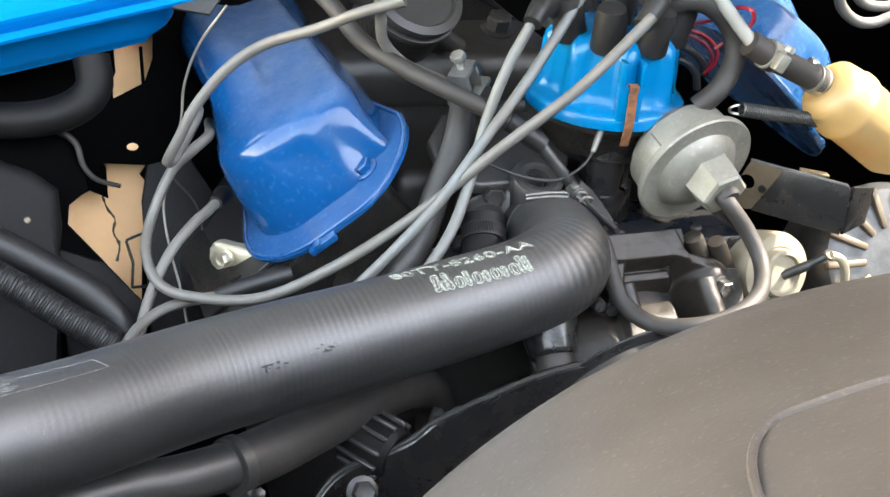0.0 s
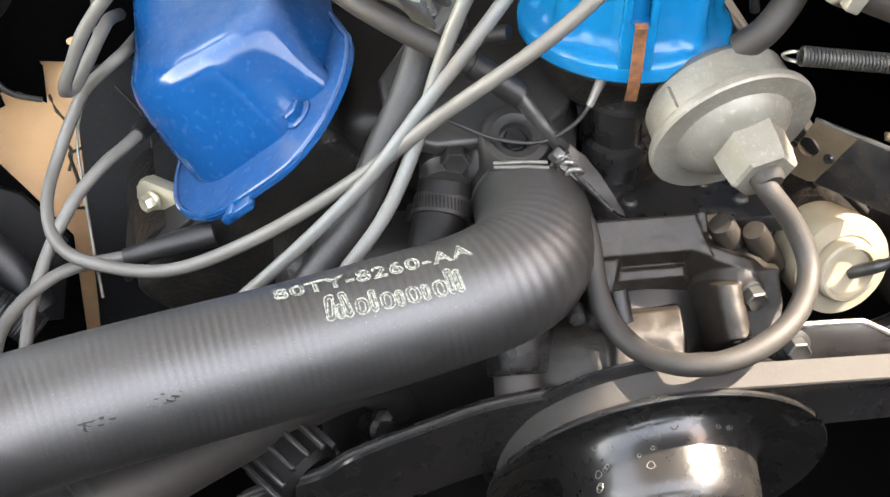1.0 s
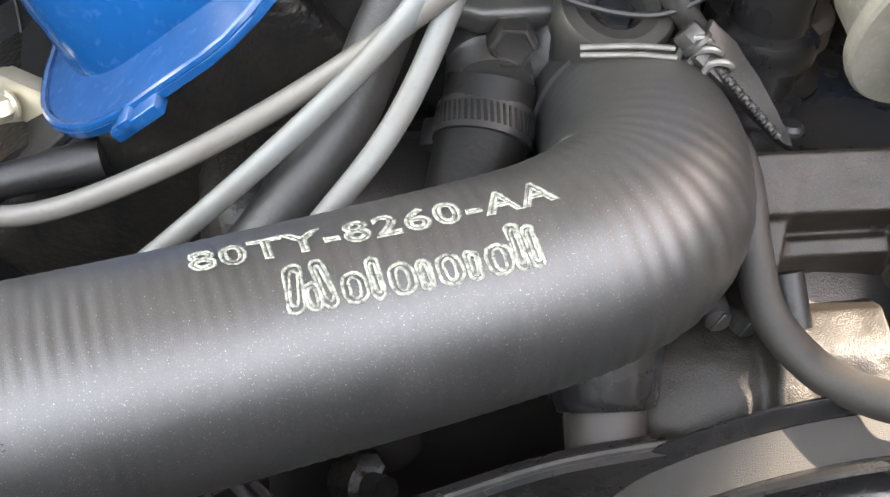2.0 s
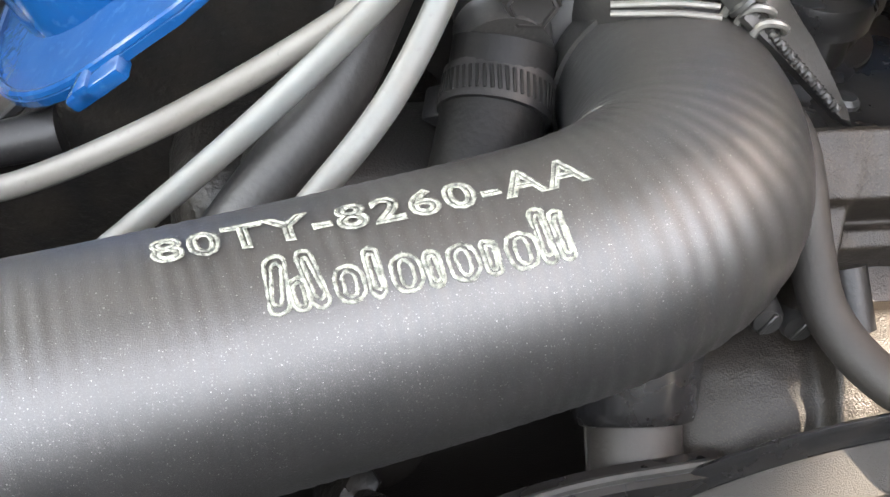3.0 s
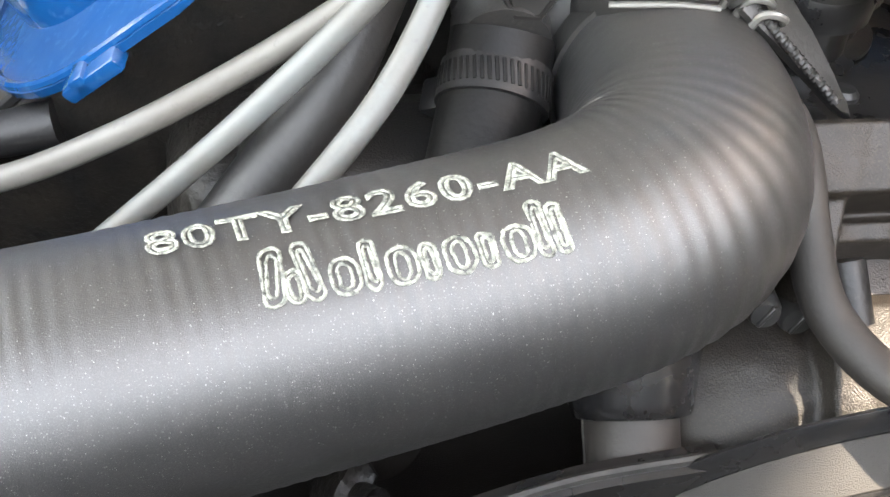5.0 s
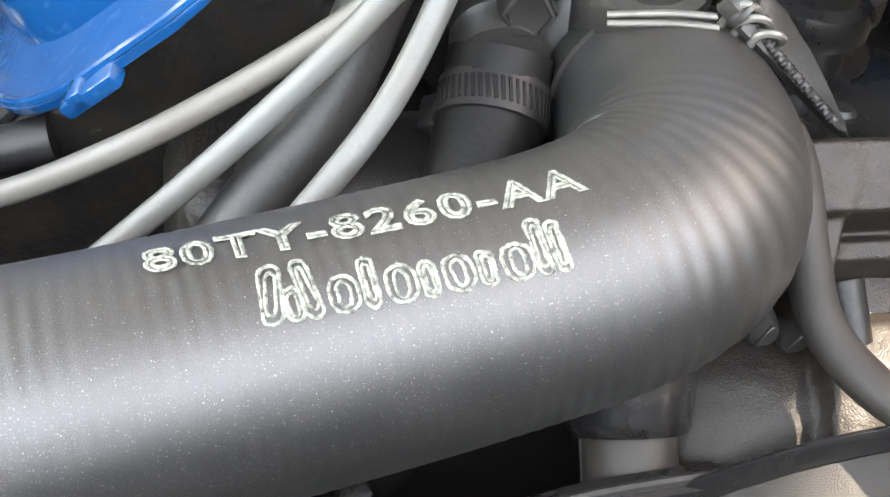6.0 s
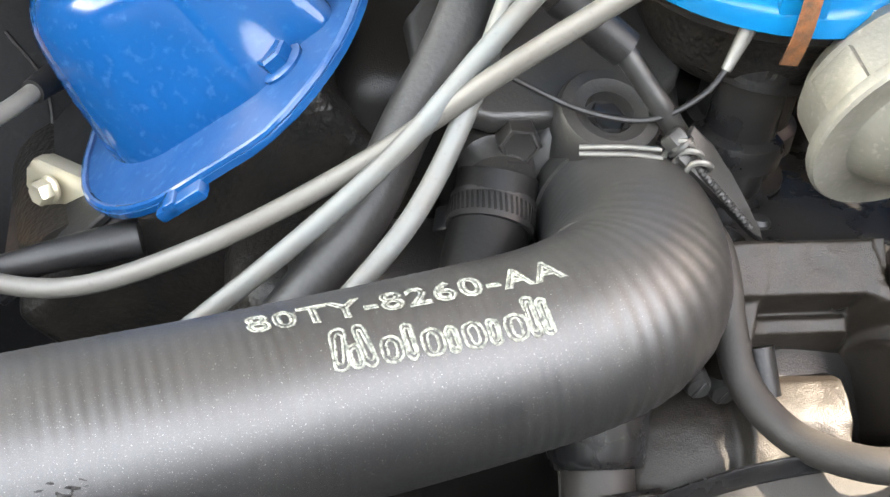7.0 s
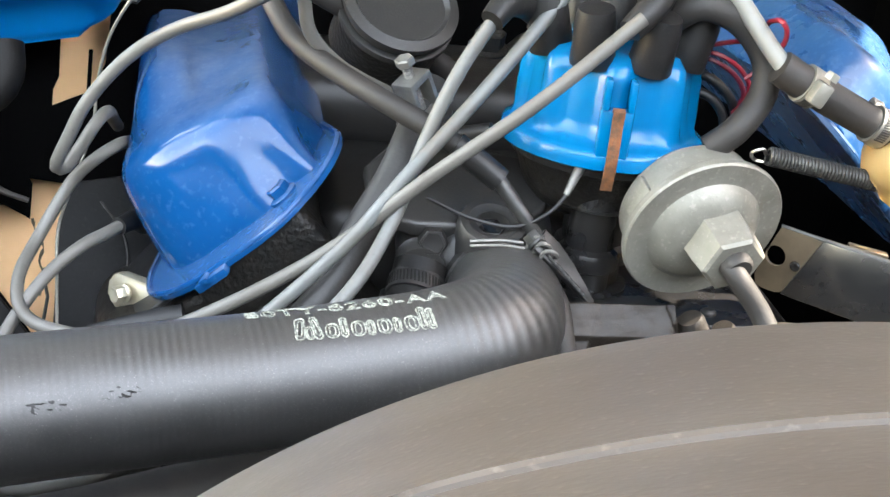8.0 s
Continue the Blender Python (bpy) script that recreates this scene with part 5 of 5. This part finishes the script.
# ---------------------------------------------------------------- right side: filter, fuel hose, spring, bracket, sender
def right_side():
    f = thing("fuel_hose", (0.28, 0.063, 0.94), "short dark rubber fuel hose with two steel clamps", "fuel hose")
    pts = [(0.2475, 0.0640, 0.9545), (0.2610, 0.0620, 0.9475), (0.2785, 0.0621, 0.9398), (0.2940, 0.0626, 0.9330), (0.3100, 0.0632, 0.9260)]
    tube("tube", pts, 0.0085, "brown_rubber", f, seg=24, step=0.003)
    worm_clamp(f, (0.2635, 0.0620, 0.9465), (0.9, 0.0, -0.42), 0.0088, 0.0085, 1.6, "zinc", slots=16)
    worm_clamp(f, (0.3040, 0.0630, 0.9286), (0.9, 0.02, -0.4), 0.0088, 0.0085, -1.2, "steel", slots=26)
    pipe = thing("fuel_pipe", (0.24, 0.08, 0.965), "slim grey metal fuel pipe", "pipe")
    tube("pipe", [(0.2130, 0.0990, 1.0020), (0.2330, 0.0840, 0.9770), (0.2450, 0.0720, 0.9610), (0.2530, 0.0632, 0.9515)], 0.0046, "grey_pipe", pipe, seg=16)
    bot = thing("fuel_filter", (0.32, 0.06, 0.92), "amber stained translucent plastic fuel filter", "fuel filter")
    way = Vector((0.80, -0.02, -0.52)).normalized()
    m = axis_frame((0.3060, 0.0630, 0.9276), way)
    part("spout", lathe(bmesh.new(), [(0.006, -0.010), (0.006, 0.006), (0.009, 0.010), (0.0, 0.010)], m, 24), "filter", bot)
    part("shell", lathe(bmesh.new(), [(0.0, 0.004), (0.010, 0.005), (0.018, 0.008), (0.0225, 0.013), (0.0235, 0.020), (0.0240, 0.028), (0.0255, 0.030), (0.0255, 0.034), (0.0240, 0.036), (0.0240, 0.085), (0.020, 0.095), (0.0, 0.097)], m, 48), "filter", bot, angle=50)
    sp = thing("return_spring", (0.28, 0.061, 0.906), "long bright steel return spring", "spring")
    coil("coil", (0.2500, 0.0615, 0.9104), (0.3180, 0.0630, 0.8988), 0.0042, 0.0009, 36, "worn_steel", sp)
    tube("hook", [(0.2500, 0.0640, 0.9104), (0.2460, 0.0600, 0.9140), (0.2420, 0.0630, 0.9110), (0.2450, 0.0650, 0.9070), (0.2490, 0.0620, 0.9070)], 0.0009, "steel", sp, seg=8, step=0.001)
    loop = thing("breather_hose", (0.245, 0.085, 0.95), "dark rubber hose bent over behind the distributor", "hose")
    tube("tube", [(0.2000, 0.1000, 0.9640), (0.2125, 0.0900, 0.9753), (0.2332, 0.0887, 0.9699), (0.2480, 0.0843, 0.9540), (0.2485, 0.0788, 0.9366), (0.2360, 0.0720, 0.9200), (0.2240, 0.0740, 0.9080)], 0.0072, "brown_rubber", loop, seg=20)
    part("brass_end", lathe(bmesh.new(), [(0.0030, -0.006), (0.0034, 0.0), (0.0024, 0.004), (0.0, 0.004)], axis_frame((0.2270, 0.0740, 0.9070), (-0.6, -0.2, -0.7)), 16), "rust", loop)
    for pts, mat in (([(0.2220, 0.1120, 0.9484), (0.2301, 0.1060, 0.9541), (0.2419, 0.1020, 0.9578)], "red"),
                     ([(0.2220, 0.1140, 0.9474), (0.2311, 0.1060, 0.9492), (0.2428, 0.1030, 0.9440), (0.2504, 0.1020, 0.9353), (0.2506, 0.1040, 0.9262), (0.2469, 0.1080, 0.9181)], "red"),
                     ([(0.2241, 0.1160, 0.9446), (0.2312, 0.1100, 0.9449), (0.2424, 0.1080, 0.9397), (0.2501, 0.1070, 0.9308), (0.2502, 0.1100, 0.9208)], "red_dark"),
                     ([(0.2466, 0.0900, 0.9667), (0.2452, 0.0800, 0.9728), (0.2446, 0.0660, 0.9759), (0.2485, 0.0660, 0.9702), (0.2504, 0.0740, 0.9606), (0.2521, 0.0900, 0.9510)], "red"),
                     ([(0.2471, 0.1015, 0.9382), (0.2512, 0.1000, 0.9425)], "red")):
        lw = thing("hookup_wire", pts[1], "thin red hook-up wire beside the distributor", "wire", "hook-up wires")
        tube("jacket", pts, 0.0013, mat, lw, seg=8, step=0.002)
    for pts in ([(0.2265, 0.1180, 0.9358), (0.2345, 0.1130, 0.9341), (0.2447, 0.1110, 0.9263), (0.2508, 0.1120, 0.9156)], [(0.2284, 0.1180, 0.9262), (0.2359, 0.1140, 0.9242), (0.2430, 0.1120, 0.9166), (0.2461, 0.1120, 0.9059)]):
        lw = thing("harness_wire", pts[1], "black harness wire behind the distributor", "wire", "harness wires")
        tube("jacket", pts, 0.0026, "rubber", lw, seg=10, step=0.003)
    for pts in ([(0.470, 0.34, 0.950), (0.485, 0.30, 0.921), (0.498, 0.30, 0.903), (0.517, 0.30, 0.891), (0.538, 0.30, 0.890), (0.564, 0.30, 0.897), (0.684, 0.31, 0.905)], [(0.512, 0.36, 0.940), (0.525, 0.33, 0.917), (0.542, 0.33, 0.899), (0.568, 0.33, 0.895), (0.592, 0.33, 0.901), (0.684, 0.34, 0.908)]):
        cable("heater_line", pts, 0.0050, "wire", "faded grey hose behind the far valve cover", "hose", "heater lines")
    # one black strap with a hole; its brown end has a tan reflection painted in
    st = thing("strap_bracket", (0.275, 0.06, 0.855), "black steel strap bracket, one end brown with a painted reflection", "bracket")
    m = axis_frame((0.2728, 0.0504, 0.8741), (-0.72, -0.69, 0.0), (0.69, -0.72, -0.01))
    part("tab", holed_slab(bmesh.new(), [(-0.0125, 0.0), (-0.021, -0.027), (-0.019, -0.0345), (-0.0054, -0.0345), (0.0103, 0.0)], (-0.0120, -0.0155), 0.0054, 0.0024, m @ pose(0, 0, -0.0024)), "plated", st, "strap end with a hole, coloured brown for a tan reflection", angle=30)
    strap = [(0.0105, 0.0), (-0.0052, -0.0345), (0.0545, -0.0345), (0.0560, -0.030), (0.0550, -0.004), (0.0530, 0.0)]
    part("strap", slab(bmesh.new(), strap, 0.0026, m @ pose(0, 0, -0.0026), 0.0006), "black_metal", st, angle=30)
    part("edge", sweep(bmesh.new(), evened([m @ Vector((-0.0125, 0.0002, -0.0012)), m @ Vector((0.052, 0.0002, -0.0012))], 0.006), 0.0012, 8), "worn_steel", st, "paler upper edge")
    part("rivet", lathe(bmesh.new(), [(0.0028, 0.0), (0.0022, 0.0012), (0.0, 0.0016)], m @ pose(-0.001, -0.0175, 0), 16), "black_metal", st)
    part("end_flange", slab(bmesh.new(), [(0, 0), (0.022, -0.004), (0.022, -0.030), (0, -0.0345)], 0.0024, m @ pose(0.0545, 0, -0.003, 0, 62, 0), 0.0006), "black_metal", st)
    part("clip", block(bmesh.new(), (0.020, 0.006, 0.0022), pose(0.3050, 0.044, 0.8700, 0, 6, -20), 0.0008), "plated", st)
    # sender with its terminal
    se = thing("sender", (0.285, 0.03, 0.80), "cream plastic sender with a wired terminal", "sender")
    m = axis_frame((0.2830, 0.0300, 0.8040), (0.10, -0.90, 0.25))
    part("body", lathe(bmesh.new(), [(0.024, -0.03), (0.0265, -0.012), (0.0272, -0.004), (0.0262, 0.0), (0.0180, 0.0012), (0.0168, 0.0002), (0.0164, 0.0070), (0.0152, 0.0082), (0.0132, 0.0082), (0.0122, 0.0050), (0.0, 0.0050)], m, 48), "white", se)
    part("terminal", sweep(bmesh.new(), evened([m @ Vector((0.002, -0.002, 0.004)), m @ Vector((0.010, 0.005, 0.014)), m @ Vector((0.022, 0.013, 0.022))], 0.002), lambda t, a: 0.0034 if t < 0.6 else 0.0026, 12), "worn_steel", se)
    part("eyelet", lathe(bmesh.new(), [(0.0040, -0.0012), (0.0040, 0.0012), (0.0, 0.0012)], axis_frame(m @ Vector((0.024, 0.0140, 0.023)), (0.2, -0.5, 0.8)), 18), "plated", se)
    part("lead", sweep(bmesh.new(), evened(spline([m @ Vector((0.024, 0.014, 0.024)), m @ Vector((0.034, 0.010, 0.024)), m @ Vector((0.044, -0.004, 0.018)), m @ Vector((0.050, -0.03, 0.005))]), 0.003), 0.0030, 10), "brass", se)
    # finned alternator behind
    al = thing("alternator", (0.36, 0.03, 0.80), "dull brownish cast alternator with dark cooling slots", "alternator")
    m = axis_frame((0.3750, 0.0300, 0.8050), (-0.10, -0.80, 0.5))
    part("case", lathe(bmesh.new(), [(0.055, -0.06), (0.056, -0.004), (0.050, 0.004), (0.020, 0.008), (0.0, 0.008)], m, 48), "worn_steel", al)
    for k in range(14):
        t = 2 * math.pi * k / 14
        part("fin", block(bmesh.new(), (0.030, 0.0050, 0.008), m @ pose(0.038 * math.cos(t), 0.038 * math.sin(t), 0.006, 0, 0, math.degrees(t)), 0.0015), "plated", al)
    ab = thing("alternator_bracket", (0.2424, -0.010, 0.795), "black pressed adjusting bracket, its lit edge a bright strip", "bracket")
    m = axis_frame((0.2424, -0.0080, 0.7950), (0, -0.95, 0.3))
    plate = [(-0.0180, -0.004), (-0.0060, 0.0035), (0.0010, 0.0060), (0.0360, 0.0052), (0.0420, 0.0030), (0.0800, -0.0170), (0.0950, -0.0200), (0.1600, -0.0200), (0.1600, -0.0500), (0.0060, -0.0500), (-0.0180, -0.020)]
    part("plate", slab(bmesh.new(), plate, 0.003, m @ pose(0, 0, -0.003), 0.0008), "black_metal", ab)
    # bright steel strip puts the sunlit top edge into the material
    part("edge", sweep(bmesh.new(), evened(spline([m @ Vector((x, y, -0.0012)) for x, y in plate[1:7]], 6), 0.004), 0.0016, 8), "steel", ab, "bright strip that paints in the lit edge")
    bolt = hex_bolt(bmesh.new(), m @ pose(0.0026, -0.0040, 0), 0.0105, 0.0085, 0.0085)
    part("bolt", bolt, "worn_steel", ab, "worn flanged bolt")
    # cast arm below the belt with raised unreadable letters
    ca = thing("cast_arm", (0.33, 0.01, 0.72), "dark cast arm with raised lettering below the belt", "bracket")
    cm = axis_frame((0.3000, 0.020, 0.7350), (0, -0.90, 0.42), (0.93, 0, 0.32))
    part("web", slab(bmesh.new(), [(-0.06, -0.022), (0.20, -0.022), (0.20, 0.020), (-0.03, 0.020)], 0.006, cm @ pose(0, 0, -0.012), 0.002), "greasy", ca)
    for y in (-0.019, 0.017, -0.003):
        part("rib", block(bmesh.new(), (0.250, 0.0050, 0.011), cm @ pose(0.07, y, -0.003), 0.0018), "worn_steel", ca)
    for k in range(7):
        part("raised_letter", block(bmesh.new(), (0.0034, 0.0062, 0.0012), cm @ pose(-0.004 + 0.0068 * k, 0.007, -0.0058), 0.0004, 1), "worn_steel", ca, "raised cast bar")



right_side()


# ---------------------------------------------------------------- left side: tank, fender parts, loom, nut, board
LOOM = [(-0.275, 0.16, 0.817), (-0.231, 0.147, 0.795), (-0.212, 0.141, 0.784), (-0.193, 0.134, 0.773), (-0.173, 0.126, 0.76), (-0.153, 0.119, 0.748), (-0.13, 0.109, 0.731)]
HARNESS = [(-0.275, 0.187, 0.822), (-0.237, 0.176, 0.805), (-0.21, 0.169, 0.793), (-0.184, 0.16, 0.779), (-0.16, 0.151, 0.765), (-0.142, 0.141, 0.748), (-0.132, 0.131, 0.729)]
DUCT = [(-0.274, 0.24, 0.856), (-0.204, 0.235, 0.852), (-0.175, 0.233, 0.854), (-0.153, 0.236, 0.861), (-0.142, 0.241, 0.873), (-0.143, 0.25, 0.89)]


def left_side():
    t = thing("washer_tank", (-0.17, 0.28, 0.95), "bright blue plastic tank with a pressed lip", "tank")
    m = axis_frame((-0.2050, 0.3000, 0.9530), (-0.12, -0.50, 0.86), (0.94, 0.10, 0.16))
    part("lid", slab(bmesh.new(), rounded(0.26, 0.20, 0.012), 0.012, m @ pose(0, 0.02, 0), 0.004, 3), "tank_blue", t)
    part("lip", slab(bmesh.new(), rounded(0.272, 0.212, 0.014), 0.0035, m @ pose(0, 0.02, -0.0035), 0.0012), "tank_blue", t)
    part("body", slab(bmesh.new(), rounded(0.24, 0.18, 0.03), 0.05, m @ pose(-0.004, 0.022, -0.053), 0.010, 3), "tank_blue", t)
    for a, b in (((-0.02, -0.03), (0.005, -0.055)), ((0.005, -0.055), (0.03, -0.03))):
        part("rib", sweep(bmesh.new(), evened([m @ Vector((a[0], a[1], 0.0122)), m @ Vector((b[0], b[1], 0.0122))], 0.003), 0.0012, 8), "tank_blue", t)
    g = thing("rubber_flap", (-0.06, 0.25, 0.95), "torn black rubber flap at the tank", "flap")
    part("flap", slab(bmesh.new(), [(-0.02, -0.02), (0.004, -0.026), (0.018, -0.008), (0.020, 0.03), (-0.02, 0.03)], 0.004, axis_frame((-0.0700, 0.2500, 0.9420), (-0.1, -0.7, 0.6)), 0.0015), "rubber", g)
    # brass union by the head
    n = thing("union_nut", (-0.06, 0.15, 0.78), "pale brass union and bolt beside the head", "union")
    part("flange", slab(bmesh.new(), rounded(0.020, 0.034, 0.006), 0.008, axis_frame((-0.0560, 0.1720, 0.7710), (-0.55, -0.70, 0.1), (0, 0, 1)), 0.002), "brass", n)
    part("nut", hex_bolt(bmesh.new(), axis_frame((-0.0640, 0.1660, 0.7735), (-0.72, -0.62, 0.05)), 0.0086, 0.007, 0.0056), "brass", n)
    rod = thing("dipstick", (-0.09, 0.2, 0.84), "thin bright steel rod beside the leads", "rod")
    tube("wire", [(-0.0619, 0.1938, 0.9422), (-0.0779, 0.2055, 0.9119), (-0.0857, 0.2151, 0.8810), (-0.0880, 0.2150, 0.8545), (-0.0967, 0.2063, 0.8249), (-0.1036, 0.1900, 0.8026), (-0.1021, 0.1708, 0.7801), (-0.0985, 0.1440, 0.7600), (-0.096, 0.13, 0.735)], 0.0009, "zinc", rod, seg=8, step=0.003)
    board = thing("body_panel", (-0.114, 0.3145, 0.79), "tan panel behind the dark stampings, bright light put into its colour", "body panel")
    m = axis_frame((-0.1140, 0.3145, 0.7930), (0.04, -0.88, 0.46))
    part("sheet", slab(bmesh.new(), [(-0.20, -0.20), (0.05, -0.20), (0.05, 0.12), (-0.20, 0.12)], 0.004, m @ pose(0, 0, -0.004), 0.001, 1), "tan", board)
    crack = [(-0.020, -0.034), (-0.017, -0.044), (-0.012, -0.052), (-0.014, -0.062), (-0.010, -0.072), (-0.013, -0.084)]
    part("crease", sweep(bmesh.new(), evened(spline([m @ Vector((x, y, 0.0002)) for x, y in crack]), 0.003), lambda t, a: 0.0009 + 0.0007 * math.sin(t * 37) * math.sin(t * 11), 6), "plated", board, "dark crack in the paint")
    # stampings with the openings through which the tan panel shows
    pa = thing("splash_panel", (-0.18, 0.22, 0.72), "black plastic splash panel with worn edges", "panel")
    m = axis_frame((-0.127, 0.245, 0.816), (0.04, -0.88, 0.46))
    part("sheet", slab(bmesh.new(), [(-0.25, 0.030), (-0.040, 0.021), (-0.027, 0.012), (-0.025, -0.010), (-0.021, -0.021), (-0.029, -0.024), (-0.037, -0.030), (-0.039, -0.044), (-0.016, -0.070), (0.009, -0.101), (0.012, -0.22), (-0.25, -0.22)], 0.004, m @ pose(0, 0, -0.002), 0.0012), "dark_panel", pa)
    fold = [(-0.040, 0.021, 0.003), (-0.029, 0.012, 0.006), (-0.025, -0.004, 0.007), (-0.016, -0.014, 0.004), (0.000, -0.019, 0.0)]
    part("fold", sweep(bmesh.new(), evened(spline([m @ Vector(q) for q in fold]), 0.003), lambda t, a: 0.0026 - 0.001 * t, 10), "brown_rubber", pa, "worn folded edge")
    hump = [(-0.200, 0.014), (-0.079, 0.002), (-0.058, -0.007), (-0.042, -0.020), (-0.041, -0.045), (-0.046, -0.077), (-0.050, -0.20), (-0.200, -0.20)]
    part("hump", slab(bmesh.new(), hump, 0.026, m @ pose(-0.002, 0, 0.001), 0.009, 4), "panel_grey", pa, "scuffed dark grey moulded hump")
    part("stud", lathe(bmesh.new(), [(0.0024, 0.0), (0.0020, 0.0014), (0.0, 0.0016)], m @ pose(-0.066, -0.040, 0.027), 14), "plated", pa)
    part("web", slab(bmesh.new(), [(-0.046, -0.060), (-0.016, -0.072), (0.008, -0.101), (0.000, -0.150), (-0.046, -0.150)], 0.010, m @ pose(0, 0, 0.002), 0.003, 2), "panel_grey", pa)
    pb = thing("cross_panel", (-0.13, 0.29, 0.82), "black pressed panel with cut-outs and a tan disc for a hole", "panel")
    m = axis_frame((-0.1120, 0.2925, 0.8045), (0.04, -0.88, 0.46))
    out = [(-0.25, 0.125), (-0.009, 0.105), (-0.008, 0.056), (-0.012, 0.048), (-0.012, 0.035), (0.009, 0.046), (0.014, 0.049), (0.021, 0.066), (0.022, 0.105), (0.10, 0.15), (0.10, -0.20), (-0.003, -0.20), (-0.001, -0.115), (0.002, -0.072), (0.009, -0.060),
           (0.009, -0.026), (0.004, -0.020), (0.011, -0.013), (-0.024, -0.010), (-0.020, -0.014), (-0.020, -0.037), (-0.036, -0.028), (-0.25, -0.028)]
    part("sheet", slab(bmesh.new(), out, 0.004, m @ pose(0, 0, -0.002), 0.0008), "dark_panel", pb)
    # the round hole through to the tan panel is drawn as a disc
    part("plug", lathe(bmesh.new(), [(0.0034, 0.0), (0.0034, 0.001), (0.0, 0.001)], m @ Matrix.Translation((0.0, 0.0, 0.002)) @ Matrix.Diagonal((1.25, 0.8, 1, 1)), 18), "tan", pb, "tan disc drawn in place of a round hole")
    part("strip", sweep(bmesh.new(), [m @ Vector((0.011, y, 0.004)) for y in (0.074, 0.06, 0.046)], 0.0013, 8), "dark_panel", pb)
    part("hook", sweep(bmesh.new(), evened([m @ Vector(q) for q in ((0.004, -0.064, 0.004), (-0.010, -0.069, 0.004), (-0.006, -0.086, 0.004), (-0.008, -0.104, 0.004), (0.004, -0.104, 0.003))], 0.002), 0.0011, 8), "greasy", pb)
    inner = thing("inner_panel", (-0.08, 0.22, 0.74), "scuffed dark grey panel below the plug leads", "panel")
    m = axis_frame((-0.0750, 0.2450, 0.7600), (0.04, -0.88, 0.46))
    part("sheet", slab(bmesh.new(), [(-0.036, 0.020), (-0.030, 0.046), (0.000, 0.052), (0.012, 0.030), (0.030, 0.0), (0.05, -0.14), (-0.036, -0.14)], 0.005, m, 0.002), "panel_grey", inner)
    part("seam", sweep(bmesh.new(), evened(spline([m @ Vector(q) for q in ((-0.012, 0.035, 0.0055), (0.004, 0.012, 0.0055), (0.006, -0.02, 0.0055), (0.002, -0.05, 0.0055))]), 0.003), 0.0008, 6), "greasy", inner)
    lo = thing("wiring_loom", LOOM[3], "ribbed black wiring loom along the fender", "loom")
    line = evened(spline(LOOM), 0.0007)
    turns = len(line) * 0.0007 / 0.0019
    part("sleeve", sweep(bmesh.new(), line, lambda q, a: 0.0098 + 0.00035 * math.sin(q * 2 * math.pi * turns), 18), "rubber", lo)
    l2 = thing("harness_hose", HARNESS[3], "matt black cloth-wrapped harness", "harness")
    tube("sleeve", HARNESS, 0.0105, "rubber", l2, seg=18)
    du = thing("intake_duct", DUCT[2], "black flexible duct below the tank", "duct")
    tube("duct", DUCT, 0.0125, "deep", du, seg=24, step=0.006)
    ex = thing("exhaust_manifold", (-0.06, 0.3, 0.72), "dark rusty cast exhaust manifold below the head", "exhaust manifold")
    tube("runner", [(-0.05, 0.145, 0.745), (-0.06, 0.22, 0.735), (-0.065, 0.35, 0.73), (-0.065, 0.52, 0.72)], 0.026, "greasy", ex, seg=20, step=0.01)


left_side()
